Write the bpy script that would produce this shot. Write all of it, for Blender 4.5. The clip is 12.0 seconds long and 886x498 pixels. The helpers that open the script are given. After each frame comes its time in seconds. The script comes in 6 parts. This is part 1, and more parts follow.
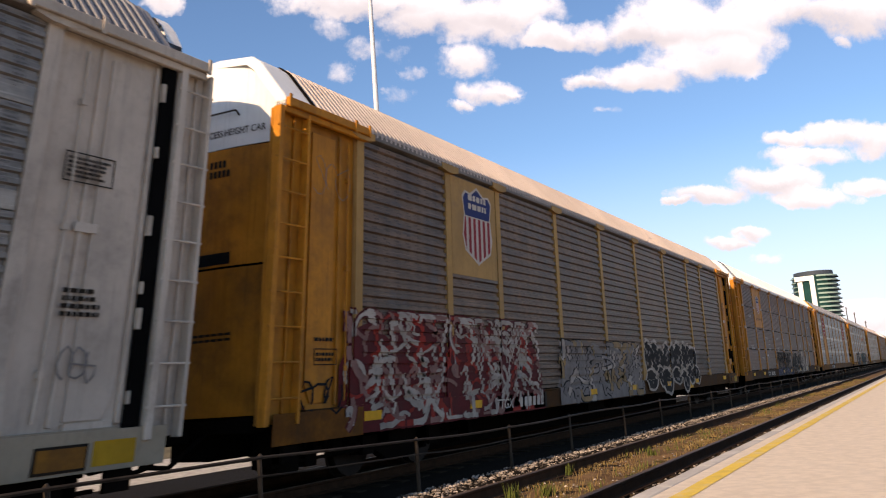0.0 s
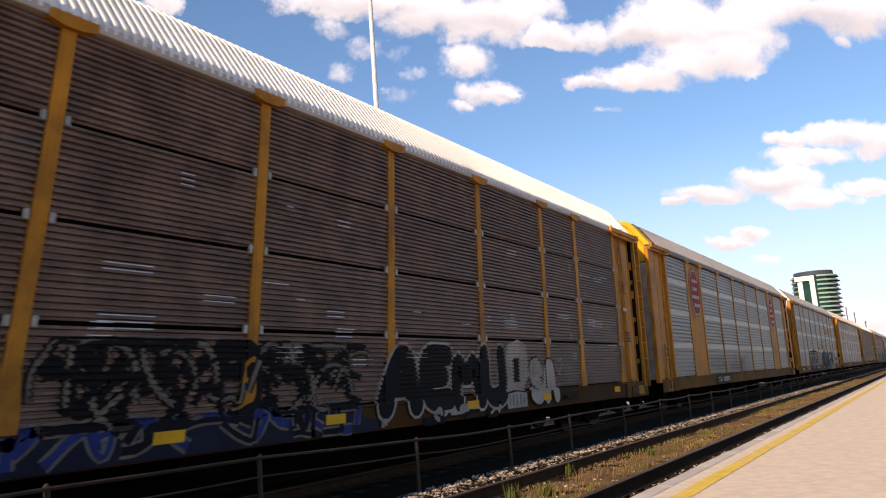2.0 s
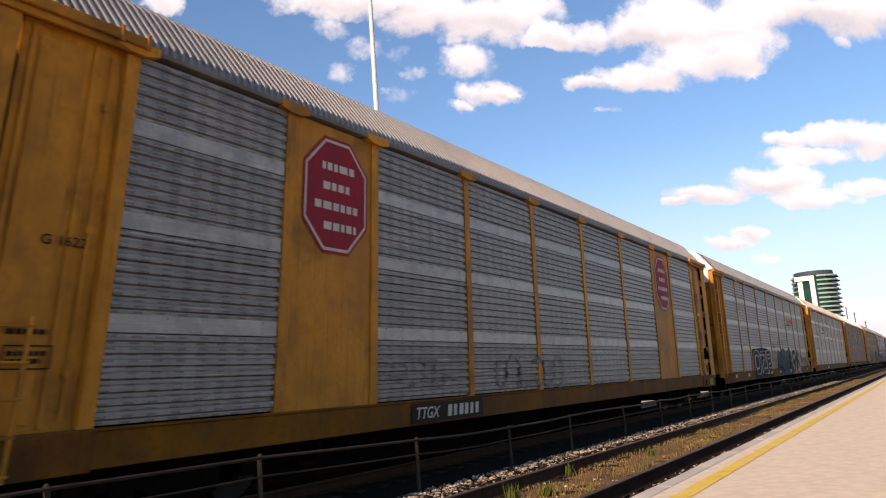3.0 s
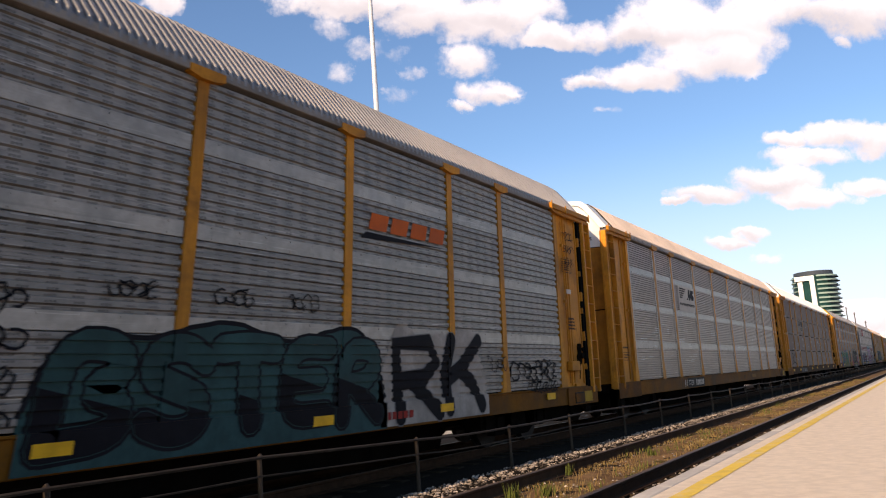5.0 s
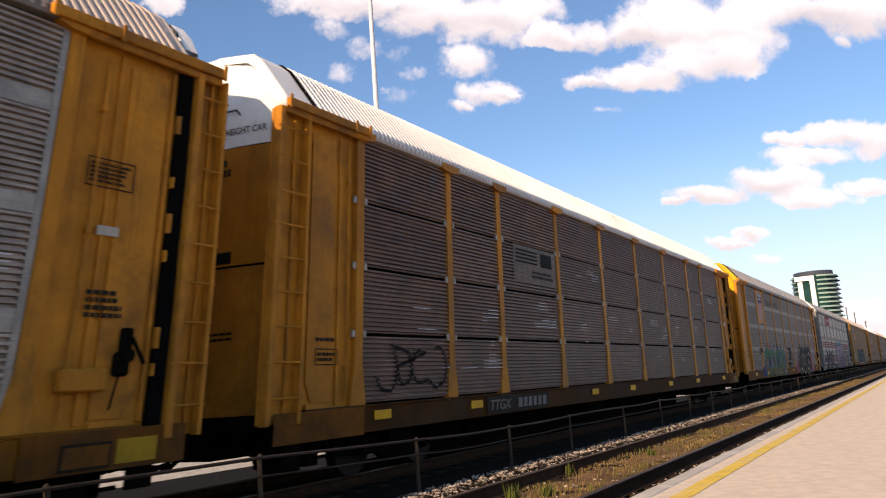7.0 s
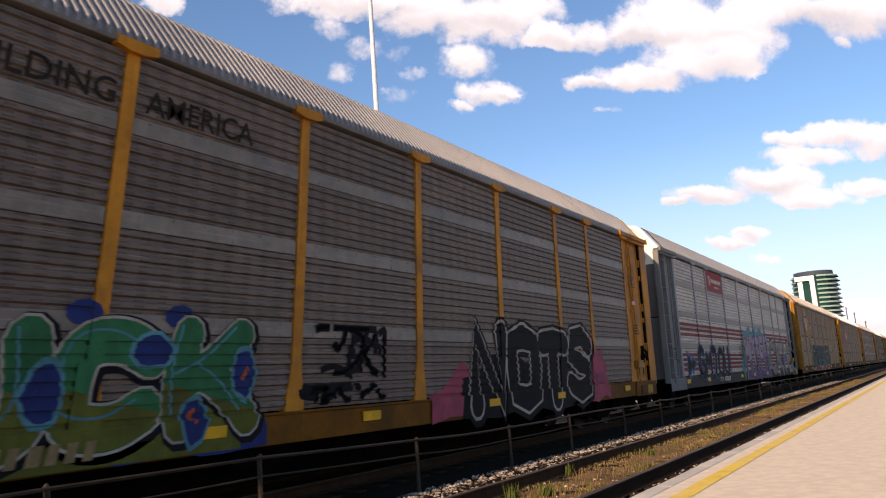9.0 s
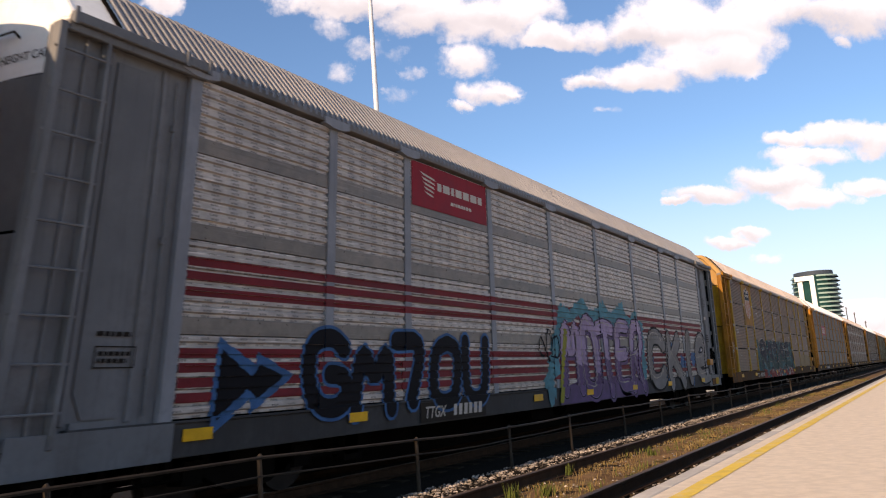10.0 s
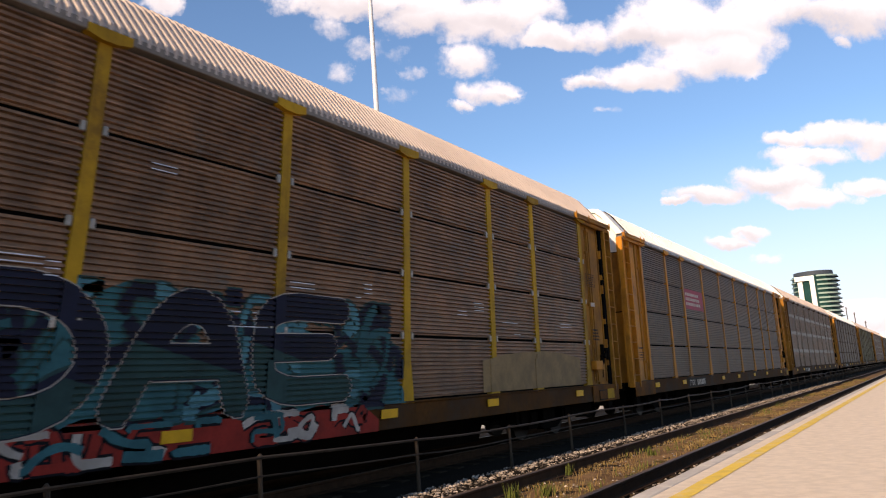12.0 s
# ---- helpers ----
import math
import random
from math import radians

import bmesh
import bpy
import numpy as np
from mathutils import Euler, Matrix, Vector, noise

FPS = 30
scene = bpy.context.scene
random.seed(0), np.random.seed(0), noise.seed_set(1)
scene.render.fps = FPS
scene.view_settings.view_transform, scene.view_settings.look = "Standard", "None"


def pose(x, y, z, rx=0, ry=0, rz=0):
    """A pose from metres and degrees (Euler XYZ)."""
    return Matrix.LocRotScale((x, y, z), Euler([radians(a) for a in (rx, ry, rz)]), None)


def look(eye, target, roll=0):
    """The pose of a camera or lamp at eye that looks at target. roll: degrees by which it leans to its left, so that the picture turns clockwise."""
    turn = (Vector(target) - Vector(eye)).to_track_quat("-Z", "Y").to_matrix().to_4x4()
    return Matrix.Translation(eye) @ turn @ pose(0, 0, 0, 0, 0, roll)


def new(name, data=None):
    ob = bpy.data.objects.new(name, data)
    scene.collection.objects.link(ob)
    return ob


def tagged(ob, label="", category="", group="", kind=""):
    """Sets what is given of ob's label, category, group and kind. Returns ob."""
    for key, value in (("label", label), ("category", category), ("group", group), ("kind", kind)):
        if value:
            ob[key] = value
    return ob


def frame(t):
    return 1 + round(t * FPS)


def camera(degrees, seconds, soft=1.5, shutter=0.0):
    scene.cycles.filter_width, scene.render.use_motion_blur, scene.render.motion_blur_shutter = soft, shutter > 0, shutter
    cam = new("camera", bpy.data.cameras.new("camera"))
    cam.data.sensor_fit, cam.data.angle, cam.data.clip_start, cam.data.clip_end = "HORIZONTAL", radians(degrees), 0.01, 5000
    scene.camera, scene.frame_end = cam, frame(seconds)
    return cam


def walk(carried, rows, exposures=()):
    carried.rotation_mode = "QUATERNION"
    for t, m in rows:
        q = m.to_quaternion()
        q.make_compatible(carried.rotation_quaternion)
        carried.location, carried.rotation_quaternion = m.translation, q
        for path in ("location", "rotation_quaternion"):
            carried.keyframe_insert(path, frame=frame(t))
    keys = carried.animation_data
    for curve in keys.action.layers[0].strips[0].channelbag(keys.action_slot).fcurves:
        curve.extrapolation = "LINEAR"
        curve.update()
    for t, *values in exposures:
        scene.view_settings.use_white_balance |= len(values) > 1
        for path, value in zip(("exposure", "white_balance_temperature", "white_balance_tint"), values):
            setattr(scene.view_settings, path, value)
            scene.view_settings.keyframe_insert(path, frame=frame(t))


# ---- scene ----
cam = camera(58.5, 12.0, soft=1.1, shutter=1.12)
# the sensor is read line by line from the top, so what rushes past leans
scene.cycles.rolling_shutter_type, scene.cycles.rolling_shutter_duration = "TOP", 0.05
EYE = (0.0, 0.0, 1.18)
YAW, TILT = radians(30.76), radians(9.94)
AIM = (EYE[0] + math.cos(TILT) * math.cos(YAW), EYE[1] + math.cos(TILT) * math.sin(YAW), EYE[2] + math.sin(TILT))
STAND = look(EYE, AIM, -3.8)
walk(cam, [(0.0, STAND), (12.0, STAND)], [(0.0, 0.35, 8600, 22), (12.0, 0.35, 8600, 22)])

# ---- light ----
# the sun stands low behind the camera, almost along the track, just beyond the train
SUN_DIR = Vector((-2.3, 0.145, 1.0)).normalized()
sun = new("sun", bpy.data.lights.new("sun", "SUN"))
sun.data.energy, sun.data.angle, sun.data.color = 5.0, radians(0.6), (1.0, 0.86, 0.68)
sun.matrix_world = look((0, 0, 40), Vector((0, 0, 40)) - SUN_DIR)


def sky_world():
    w = bpy.data.worlds.new("sky")
    w.use_nodes = True
    nt = w.node_tree
    nt.nodes.clear()
    N, L = nt.nodes.new, nt.links.new

    def math_node(op, a, b=None, c=None):
        n = N("ShaderNodeMath")
        n.operation = op
        for i, v in enumerate((a, b, c)):
            if v is None:
                continue
            if isinstance(v, (int, float)):
                n.inputs[i].default_value = v
            else:
                L(v, n.inputs[i])
        return n.outputs[0]

    def dot(a, v):
        n = N("ShaderNodeVectorMath")
        n.operation = "DOT_PRODUCT"
        L(a, n.inputs[0])
        n.inputs[1].default_value = v
        return n.outputs["Value"]

    out, bg = N("ShaderNodeOutputWorld"), N("ShaderNodeBackground")
    sky = N("ShaderNodeTexSky")
    sky.sky_type, sky.sun_disc = "NISHITA", False
    sky.sun_elevation = math.asin(SUN_DIR.z)
    sky.sun_rotation = math.atan2(SUN_DIR.x, SUN_DIR.y)
    sky.air_density, sky.dust_density, sky.ozone_density = 1.0, 0.6, 1.6
    co = N("ShaderNodeTexCoord").outputs["Generated"]
    # a fixed tangent plane of the sky, in degrees-like units, on which the clouds are laid out
    base = STAND.to_3x3()
    right, up, ahead = base.col[0], base.col[1], -base.col[2]
    d = math_node("MAXIMUM", dot(co, ahead), 0.12)
    u = math_node("DIVIDE", dot(co, right), d)
    v = math_node("DIVIDE", dot(co, up), d)
    comb = N("ShaderNodeCombineXYZ")
    L(u, comb.inputs[0]), L(v, comb.inputs[1])

    def noise_tex(scale, detail, rough, vec):
        n = N("ShaderNodeTexNoise")
        n.inputs["Scale"].default_value, n.inputs["Detail"].default_value, n.inputs["Roughness"].default_value = scale, detail, rough
        L(vec, n.inputs["Vector"])
        return n.outputs["Fac"]

    puff = noise_tex(12.0, 7.0, 0.66, comb.outputs[0])
    broad = noise_tex(3.0, 3.0, 0.5, comb.outputs[0])
    fine = noise_tex(30.0, 4.0, 0.6, comb.outputs[0])
    wisp = N("ShaderNodeTexNoise")
    wisp.inputs["Scale"].default_value, wisp.inputs["Detail"].default_value, wisp.inputs["Roughness"].default_value = 14.0, 6.0, 0.62
    L(comb.outputs[0], wisp.inputs["Vector"])
    bend = N("ShaderNodeSeparateColor")
    L(wisp.outputs["Color"], bend.inputs[0])
    u = math_node("ADD", u, math_node("MULTIPLY_ADD", bend.outputs[0], 0.075, -0.0375))
    v = math_node("ADD", v, math_node("MULTIPLY_ADD", bend.outputs[1], 0.05, -0.025))
    total, lift = None, None
    for cx, cy, rx, ry, thick in CLOUDS:
        du = math_node("MULTIPLY_ADD", u, 1 / rx, -cx / rx)
        dv = math_node("MULTIPLY_ADD", v, 1 / ry, -cy / ry)
        r2 = math_node("MULTIPLY_ADD", du, du, math_node("MULTIPLY", dv, dv))
        e = math_node("MAXIMUM", math_node("MULTIPLY_ADD", r2, -1.65 * thick, 1.65 * thick), 0.0)
        total = e if total is None else math_node("MAXIMUM", total, e)
        low = math_node("MULTIPLY", e, dv)
        lift = low if lift is None else math_node("ADD", lift, low)
    # ragged edges
    dens = math_node("ADD", total, math_node("MULTIPLY_ADD", puff, 3.0, -1.6))
    dens = math_node("ADD", dens, math_node("MULTIPLY_ADD", fine, 1.3, -0.65))
    dens = math_node("MULTIPLY", dens, math_node("MINIMUM", math_node("MULTIPLY", total, 4.0), 1.0))
    mask = N("ShaderNodeMapRange")
    mask.interpolation_type = "SMOOTHSTEP"
    mask.inputs["From Min"].default_value, mask.inputs["From Max"].default_value = 0.1, 1.25
    L(dens, mask.inputs["Value"])
    # thick lower parts of a cloud are greyer
    shade = N("ShaderNodeMapRange")
    shade.interpolation_type = "SMOOTHSTEP"
    shade.inputs["From Min"].default_value, shade.inputs["From Max"].default_value = -1.0, 0.5
    shade.inputs["To Min"].default_value, shade.inputs["To Max"].default_value = 0.0, 1.0
    L(math_node("ADD", lift, math_node("MULTIPLY_ADD", broad, 2.4, -1.2)), shade.inputs["Value"])
    cloud = N("ShaderNodeMix")
    cloud.data_type = "RGBA"
    cloud.inputs[6].default_value, cloud.inputs[7].default_value = CLOUD_GREY, CLOUD_WHITE
    L(shade.outputs[0], cloud.inputs[0])
    # pale haze near the horizon
    hz = N("ShaderNodeMapRange")
    hz.interpolation_type = "SMOOTHSTEP"
    hz.inputs["From Min"].default_value, hz.inputs["From Max"].default_value = 0.30, 0.0
    hz.inputs["To Max"].default_value = 0.75
    L(dot(co, (0, 0, 1)), hz.inputs["Value"])
    tint = N("ShaderNodeMix")
    tint.data_type, tint.blend_type = "RGBA", "MULTIPLY"
    tint.inputs[0].default_value = 1.0
    tint.inputs[7].default_value = SKY_TINT
    L(sky.outputs[0], tint.inputs[6])
    m1 = N("ShaderNodeMix")
    m1.data_type = "RGBA"
    m1.inputs[7].default_value = HAZE
    L(hz.outputs[0], m1.inputs[0]), L(tint.outputs[2], m1.inputs[6])
    m2 = N("ShaderNodeMix")
    m2.data_type = "RGBA"
    L(mask.outputs[0], m2.inputs[0]), L(m1.outputs[2], m2.inputs[6]), L(cloud.outputs[2], m2.inputs[7])
    L(m2.outputs[2], bg.inputs[0])
    bg.inputs[1].default_value = 0.085
    L(bg.outputs[0], out.inputs[0])
    scene.world = w


CLOUD_WHITE, CLOUD_GREY = (9.3, 10.25, 12.3, 1), (6.7, 7.3, 8.9, 1)
SKY_TINT, HAZE = (0.90, 1.46, 1.98, 1), (7.5, 9.0, 11.8, 1)
# centre and half-size of each cloud on that plane
CLOUDS = [((x - 784) / 1400, (441 - y) / 1400, 1.18 * rx / 1400, 1.18 * ry / 1400, thin[0] if thin else 1.0) for x, y, rx, ry, *thin in (
    (630, 0, 170, 30), (750, 22, 90, 48), (850, 35, 100, 52), (900, 12, 100, 40), (590, 45, 40, 26, 0.36), (655, 82, 40, 26, 0.38),
    (705, 90, 40, 18, 0.34), (605, 121, 30, 22, 0.36), (725, 121, 26, 13, 0.45), (712, 165, 34, 20, 0.45), (830, 106, 58, 30, 0.8), (866, 160, 60, 26, 0.95),
    (815, 185, 28, 12, 0.8), (905, 161, 26, 11, 0.8), (972, 58, 50, 28), (1040, 60, 60, 32), (1120, 55, 80, 38), (1200, 40, 120, 62),
    (1300, 58, 90, 72), (1245, 112, 110, 38), (1130, 136, 110, 28), (1040, 146, 52, 18), (1400, 18, 130, 44), (1520, 20, 120, 52),
    (1490, 75, 20, 12, 0.62), (1390, 242, 42, 18), (1480, 236, 72, 28), (1550, 250, 60, 30), (1420, 275, 80, 20), (1400, 312, 58, 30),
    (1340, 322, 62, 26), (1260, 347, 80, 19), (1440, 346, 80, 20), (1530, 326, 52, 18), (1200, 361, 28, 9), (1328, 415, 38, 14),
    (1288, 431, 50, 13), (1355, 455, 28, 11, 0.7), (1075, 200, 34, 9, 0.4), (290, -5, 40, 28), (1540, 560, 70, 30),
    (-500, 100, 420, 130), (300, -420, 500, 160), (1300, -500, 420, 140), (2100, 100, 320, 110))]
sky_world()


# ---- materials ----
def material(name, base, rough=0.7, metal=0.0, vary=0.25, scale=3.0, streak=0.0, dirt=None, dirt_amount=0.0, bump=0.0, bump_scale=60.0, holes=0.0, gloss=0.1, scratch=0.0, island=False):
    """A painted, stony or metal surface: blotches at two scales, rain streaks, dirt patches, relief, and rows of small dark holes."""
    if name.endswith(("panel", "band")):
        base = (base[0] * 1.12, base[1] * 1.02, base[2] * 0.9)
    m = bpy.data.materials.new(name)
    m.use_nodes = True
    nt = m.node_tree
    N, L = nt.nodes.new, nt.links.new
    bsdf = nt.nodes["Principled BSDF"]
    geo, oi = N("ShaderNodeTexCoord"), N("ShaderNodeObjectInfo")
    shift = N("ShaderNodeVectorMath")
    shift.operation = "MULTIPLY_ADD"
    L(oi.outputs["Random"], shift.inputs[0])
    shift.inputs[1].default_value = (37.0, 11.0, 23.0)
    L(geo.outputs["Object"], shift.inputs[2])
    vec = shift.outputs[0]

    def noise_tex(s, detail, v, rough_=0.6):
        n = N("ShaderNodeTexNoise")
        n.inputs["Scale"].default_value, n.inputs["Detail"].default_value, n.inputs["Roughness"].default_value = s, detail, rough_
        L(v, n.inputs["Vector"])
        return n.outputs["Fac"]

    def mixed(a, b, fac, blend="MIX"):
        n = N("ShaderNodeMix")
        n.data_type, n.blend_type = "RGBA", blend
        for sock, v in ((n.inputs[6], a), (n.inputs[7], b), (n.inputs[0], fac)):
            if isinstance(v, (tuple, float, int)):
                sock.default_value = v
            else:
                L(v, sock)
        return n.outputs[2]

    def ramp(fac, lo, hi, a, b):
        n = N("ShaderNodeMapRange")
        n.interpolation_type = "SMOOTHSTEP"
        for key, v in (("From Min", lo), ("From Max", hi), ("To Min", a), ("To Max", b)):
            n.inputs[key].default_value = v
        L(fac, n.inputs["Value"])
        return n.outputs[0]

    big, small = noise_tex(scale, 5, vec), noise_tex(scale * 14, 4, vec)
    dark = tuple(c * (1 - vary) for c in base) + (1,)
    light = tuple(min(1, c * (1 + vary * 0.6)) for c in base) + (1,)
    col = mixed(dark, light, ramp(big, 0.3, 0.7, 0, 1))
    col = mixed(col, dark, ramp(small, 0.45, 0.75, 0, 0.5))
    each = N("ShaderNodeMapRange")
    each.inputs["To Min"].default_value, each.inputs["To Max"].default_value = 1 - vary * 0.35, 1 + vary * 0.35
    if island:
        L(N("ShaderNodeNewGeometry").outputs["Random Per Island"], each.inputs["Value"])
    else:
        L(oi.outputs["Random"], each.inputs["Value"])
    hsv = N("ShaderNodeHueSaturation")
    L(each.outputs[0], hsv.inputs["Value"]), L(col, hsv.inputs["Color"])
    col = hsv.outputs[0]
    if streak:
        mp = N("ShaderNodeMapping")
        mp.inputs["Scale"].default_value = (9.0, 9.0, 0.35)
        L(vec, mp.inputs["Vector"])
        col = mixed(col, tuple(c * 0.35 for c in base) + (1,), ramp(noise_tex(2.2, 5, mp.outputs[0], 0.7), 0.5, 0.78, 0, streak))
    if scratch:
        mp = N("ShaderNodeMapping")
        mp.inputs["Scale"].default_value = (0.7, 1.0, 26.0)
        L(vec, mp.inputs["Vector"])
        pale = tuple(min(1, c * 2.1 + 0.015) for c in base) + (1,)
        col = mixed(col, pale, ramp(noise_tex(1.6, 4, mp.outputs[0], 0.6), 0.56, 0.76, 0, scratch))
        col = mixed(col, tuple(c * 0.45 for c in base) + (1,), ramp(noise_tex(0.9, 5, mp.outputs[0], 0.65), 0.55, 0.72, 0, scratch))
    if dirt:
        col = mixed(col, dirt + (1,), ramp(noise_tex(scale * 0.8, 8, vec, 0.7), 0.62 - dirt_amount * 0.25, 0.72, 0, 0.85))
    if holes:
        sep = N("ShaderNodeSeparateXYZ")
        L(geo.outputs["Object"], sep.inputs[0])

        def wave(sock, period, width):
            a = N("ShaderNodeMath")
            a.operation = "MULTIPLY"
            L(sock, a.inputs[0])
            a.inputs[1].default_value = 1 / period
            b = N("ShaderNodeMath")
            b.operation = "FRACT"
            L(a.outputs[0], b.inputs[0])
            c = N("ShaderNodeMath")
            c.operation = "LESS_THAN"
            L(b.outputs[0], c.inputs[0])
            c.inputs[1].default_value = width
            return c.outputs[0]

        def times(a, b):
            n = N("ShaderNodeMath")
            n.operation = "MULTIPLY"
            L(a, n.inputs[0])
            if isinstance(b, float):
                n.inputs[1].default_value = b
            else:
                L(b, n.inputs[1])
            return n.outputs[0]

        dots = times(times(wave(sep.outputs[0], 0.042, 0.5), wave(sep.outputs[2], 0.06, 0.42)), wave(sep.outputs[0], 0.29, 0.44))
        col = mixed(col, (0.006, 0.006, 0.007, 1), times(dots, holes))
    L(col, bsdf.inputs["Base Color"])
    bsdf.inputs["Metallic"].default_value = metal
    bsdf.inputs["Specular IOR Level"].default_value = gloss
    L(ramp(big, 0.2, 0.8, max(0.05, rough - 0.1), min(1, rough + 0.12)), bsdf.inputs["Roughness"])
    if bump:
        b = N("ShaderNodeBump")
        b.inputs["Strength"].default_value, b.inputs["Distance"].default_value = bump, 0.01
        L(noise_tex(bump_scale, 6, vec), b.inputs["Height"])
        L(b.outputs[0], bsdf.inputs["Normal"])
    return m


RUSTY_POST = material("rust_eaten_yellow_paint", (0.46, 0.25, 0.02), 0.65, vary=0.25, scale=0.8, streak=0.5, dirt=(0.10, 0.045, 0.018), dirt_amount=0.75, bump=0.2)
GRIME_YELLOW = material("grimy_sill_paint", (0.0787, 0.0293, 0.0053), 0.75, vary=0.45, scale=1.1, streak=0.5, dirt=(0.05, 0.035, 0.025), dirt_amount=0.6, bump=0.2)
SILL_YELLOW = material("grimy_yellow_sill", (0.1948, 0.0694, 0.0053), 0.7, vary=0.4, scale=0.9, streak=0.5, dirt=(0.07, 0.034, 0.014), dirt_amount=0.9, bump=0.15)
END_BROWN = material("brown_grimed_end_plate", (0.1710, 0.0585, 0.0084), 0.75, vary=0.45, scale=1.6, streak=0.5, dirt=(0.05, 0.026, 0.012), dirt_amount=0.8, bump=0.2)
EAVE_GREY = material("grimy_eave_steel", (0.19, 0.17, 0.155), 0.7, vary=0.3, scale=1.0, streak=0.3)
RUST = (0.11, 0.055, 0.03)
YELLOW = material("yellow_paint", (0.5268, 0.1982, 0.0226), 0.55, vary=0.28, scale=0.9, streak=0.65, dirt=(0.14, 0.062, 0.02), dirt_amount=0.8, bump=0.1)
BRIGHT_YELLOW = material("bright_yellow_paint", (0.6487, 0.357, 0.0229), 0.5, vary=0.15, scale=1.2, streak=0.25, bump=0.08)
OLD_YELLOW = material("rusty_yellow_paint", (0.3610, 0.1520, 0.0200), 0.65, vary=0.3, scale=1.2, streak=0.6, dirt=(0.12, 0.05, 0.018), dirt_amount=1.0, bump=0.15)
TAN = material("faded_tan_paint", (0.4108, 0.2325, 0.0838), 0.65, vary=0.2, scale=0.8, streak=0.4, dirt=(0.25, 0.15, 0.08), dirt_amount=0.4, bump=0.1)
WHITE = material("white_paint", (0.74, 0.73, 0.70), 0.5, vary=0.1, scale=1.0, streak=0.25, dirt=(0.45, 0.40, 0.34), dirt_amount=0.2, bump=0.06)
PALE = material("pale_grey_paint", (0.5008, 0.4202, 0.3456), 0.6, vary=0.15, scale=0.8, streak=0.45, dirt=(0.20, 0.165, 0.14), dirt_amount=0.6, bump=0.1)
WORN_GREY = material("worn_grey_paint", (0.1564, 0.1534, 0.1530), 0.6, vary=0.2, scale=0.8, streak=0.5, dirt=(0.10, 0.085, 0.075), dirt_amount=0.4, bump=0.1)
SILL_GREY = material("grimy_grey_sill", (0.0595, 0.0546, 0.0518), 0.75, vary=0.3, scale=1.0, streak=0.5, dirt=(0.045, 0.038, 0.034), dirt_amount=0.6, bump=0.15)
CREAM = material("dusty_cream_paint", (0.3060, 0.2460, 0.1760), 0.6, vary=0.2, scale=0.8, streak=0.4, bump=0.1)
PANEL_OLIVE = material("olive_grimy_panel", (0.0952, 0.0952, 0.0403), 0.65, vary=0.35, scale=0.6, streak=0.4, dirt=(0.05, 0.04, 0.03), dirt_amount=0.5, gloss=0.24)
GREY_PAINT = material("grey_paint", (0.24, 0.24, 0.25), 0.6, vary=0.2, scale=0.8, streak=0.4, bump=0.1)
ROOF_WHITE = material("white_roof_sheet", (0.72, 0.70, 0.68), 0.5, vary=0.1, scale=0.5, dirt=(0.42, 0.38, 0.35), dirt_amount=0.15)
ROOF_GREY = material("grey_galvanised_roof_sheet", (0.2090, 0.2035, 0.2072), 0.45, metal=0.3, vary=0.15, scale=0.5)
ROOF_TAN = material("dusty_roof_sheet", (0.4675, 0.3901, 0.3444), 0.6, vary=0.15, scale=0.5)
PANEL_DARK = material("dark_weathered_panel", (0.1387, 0.0897, 0.0775), 0.5, vary=0.45, scale=1.9, streak=0.35, dirt=(0.12, 0.105, 0.10), dirt_amount=0.25, bump=0.1, scratch=0.8, gloss=0.24)
PANEL_BROWN = material("brown_grimy_panel", (0.1844, 0.1101, 0.0737), 0.52, vary=0.45, scale=1.9, streak=0.4, dirt=(0.13, 0.10, 0.08), dirt_amount=0.3, bump=0.1, scratch=0.8, gloss=0.24)
PANEL_TAUPE = material("taupe_grimy_panel", (0.1278, 0.0901, 0.0710), 0.52, vary=0.45, scale=1.9, streak=0.3, dirt=(0.085, 0.075, 0.075), dirt_amount=0.3, holes=0.7, scratch=0.8, gloss=0.24)
PANEL_ZINC = material("galvanised_panel", (0.2903, 0.2524, 0.2373), 0.42, metal=0.35, vary=0.28, scale=3.2, streak=0.35, dirt=(0.17, 0.15, 0.15), dirt_amount=0.3, bump=0.1, scratch=0.8, gloss=0.24)
PANEL_HOLED = material("perforated_zinc_panel", (0.2032, 0.1995, 0.2006), 0.45, metal=0.3, vary=0.28, scale=3.2, streak=0.3, dirt=(0.15, 0.13, 0.13), dirt_amount=0.3, holes=0.75, scratch=0.8, gloss=0.24)
PANEL_HOLED_DARK = material("perforated_dark_panel", (0.1342, 0.1057, 0.0969), 0.55, metal=0.1, vary=0.28, scale=3.2, streak=0.3, holes=0.7, scratch=0.8, gloss=0.24)
PANEL_PALE = material("pale_perforated_panel", (0.3978, 0.3720, 0.3670), 0.5, metal=0.1, vary=0.28, scale=3.2, streak=0.3, dirt=(0.22, 0.2, 0.2), dirt_amount=0.25, holes=0.75, scratch=0.8, gloss=0.24)
BAND = material("flat_zinc_band", (0.2959, 0.2804, 0.2680), 0.4, metal=0.3, vary=0.28, scale=3.2, streak=0.2, scratch=0.35, bump=0.25, gloss=0.3)
BAND_DARK = material("flat_grey_band", (0.1846, 0.1628, 0.1481), 0.5, metal=0.1, vary=0.28, scale=3.2, streak=0.2, scratch=0.35, bump=0.25, gloss=0.3)
RED_BAND = material("faded_red_stripe", (0.19, 0.022, 0.026), 0.6, vary=0.3, scale=1.0, streak=0.3)
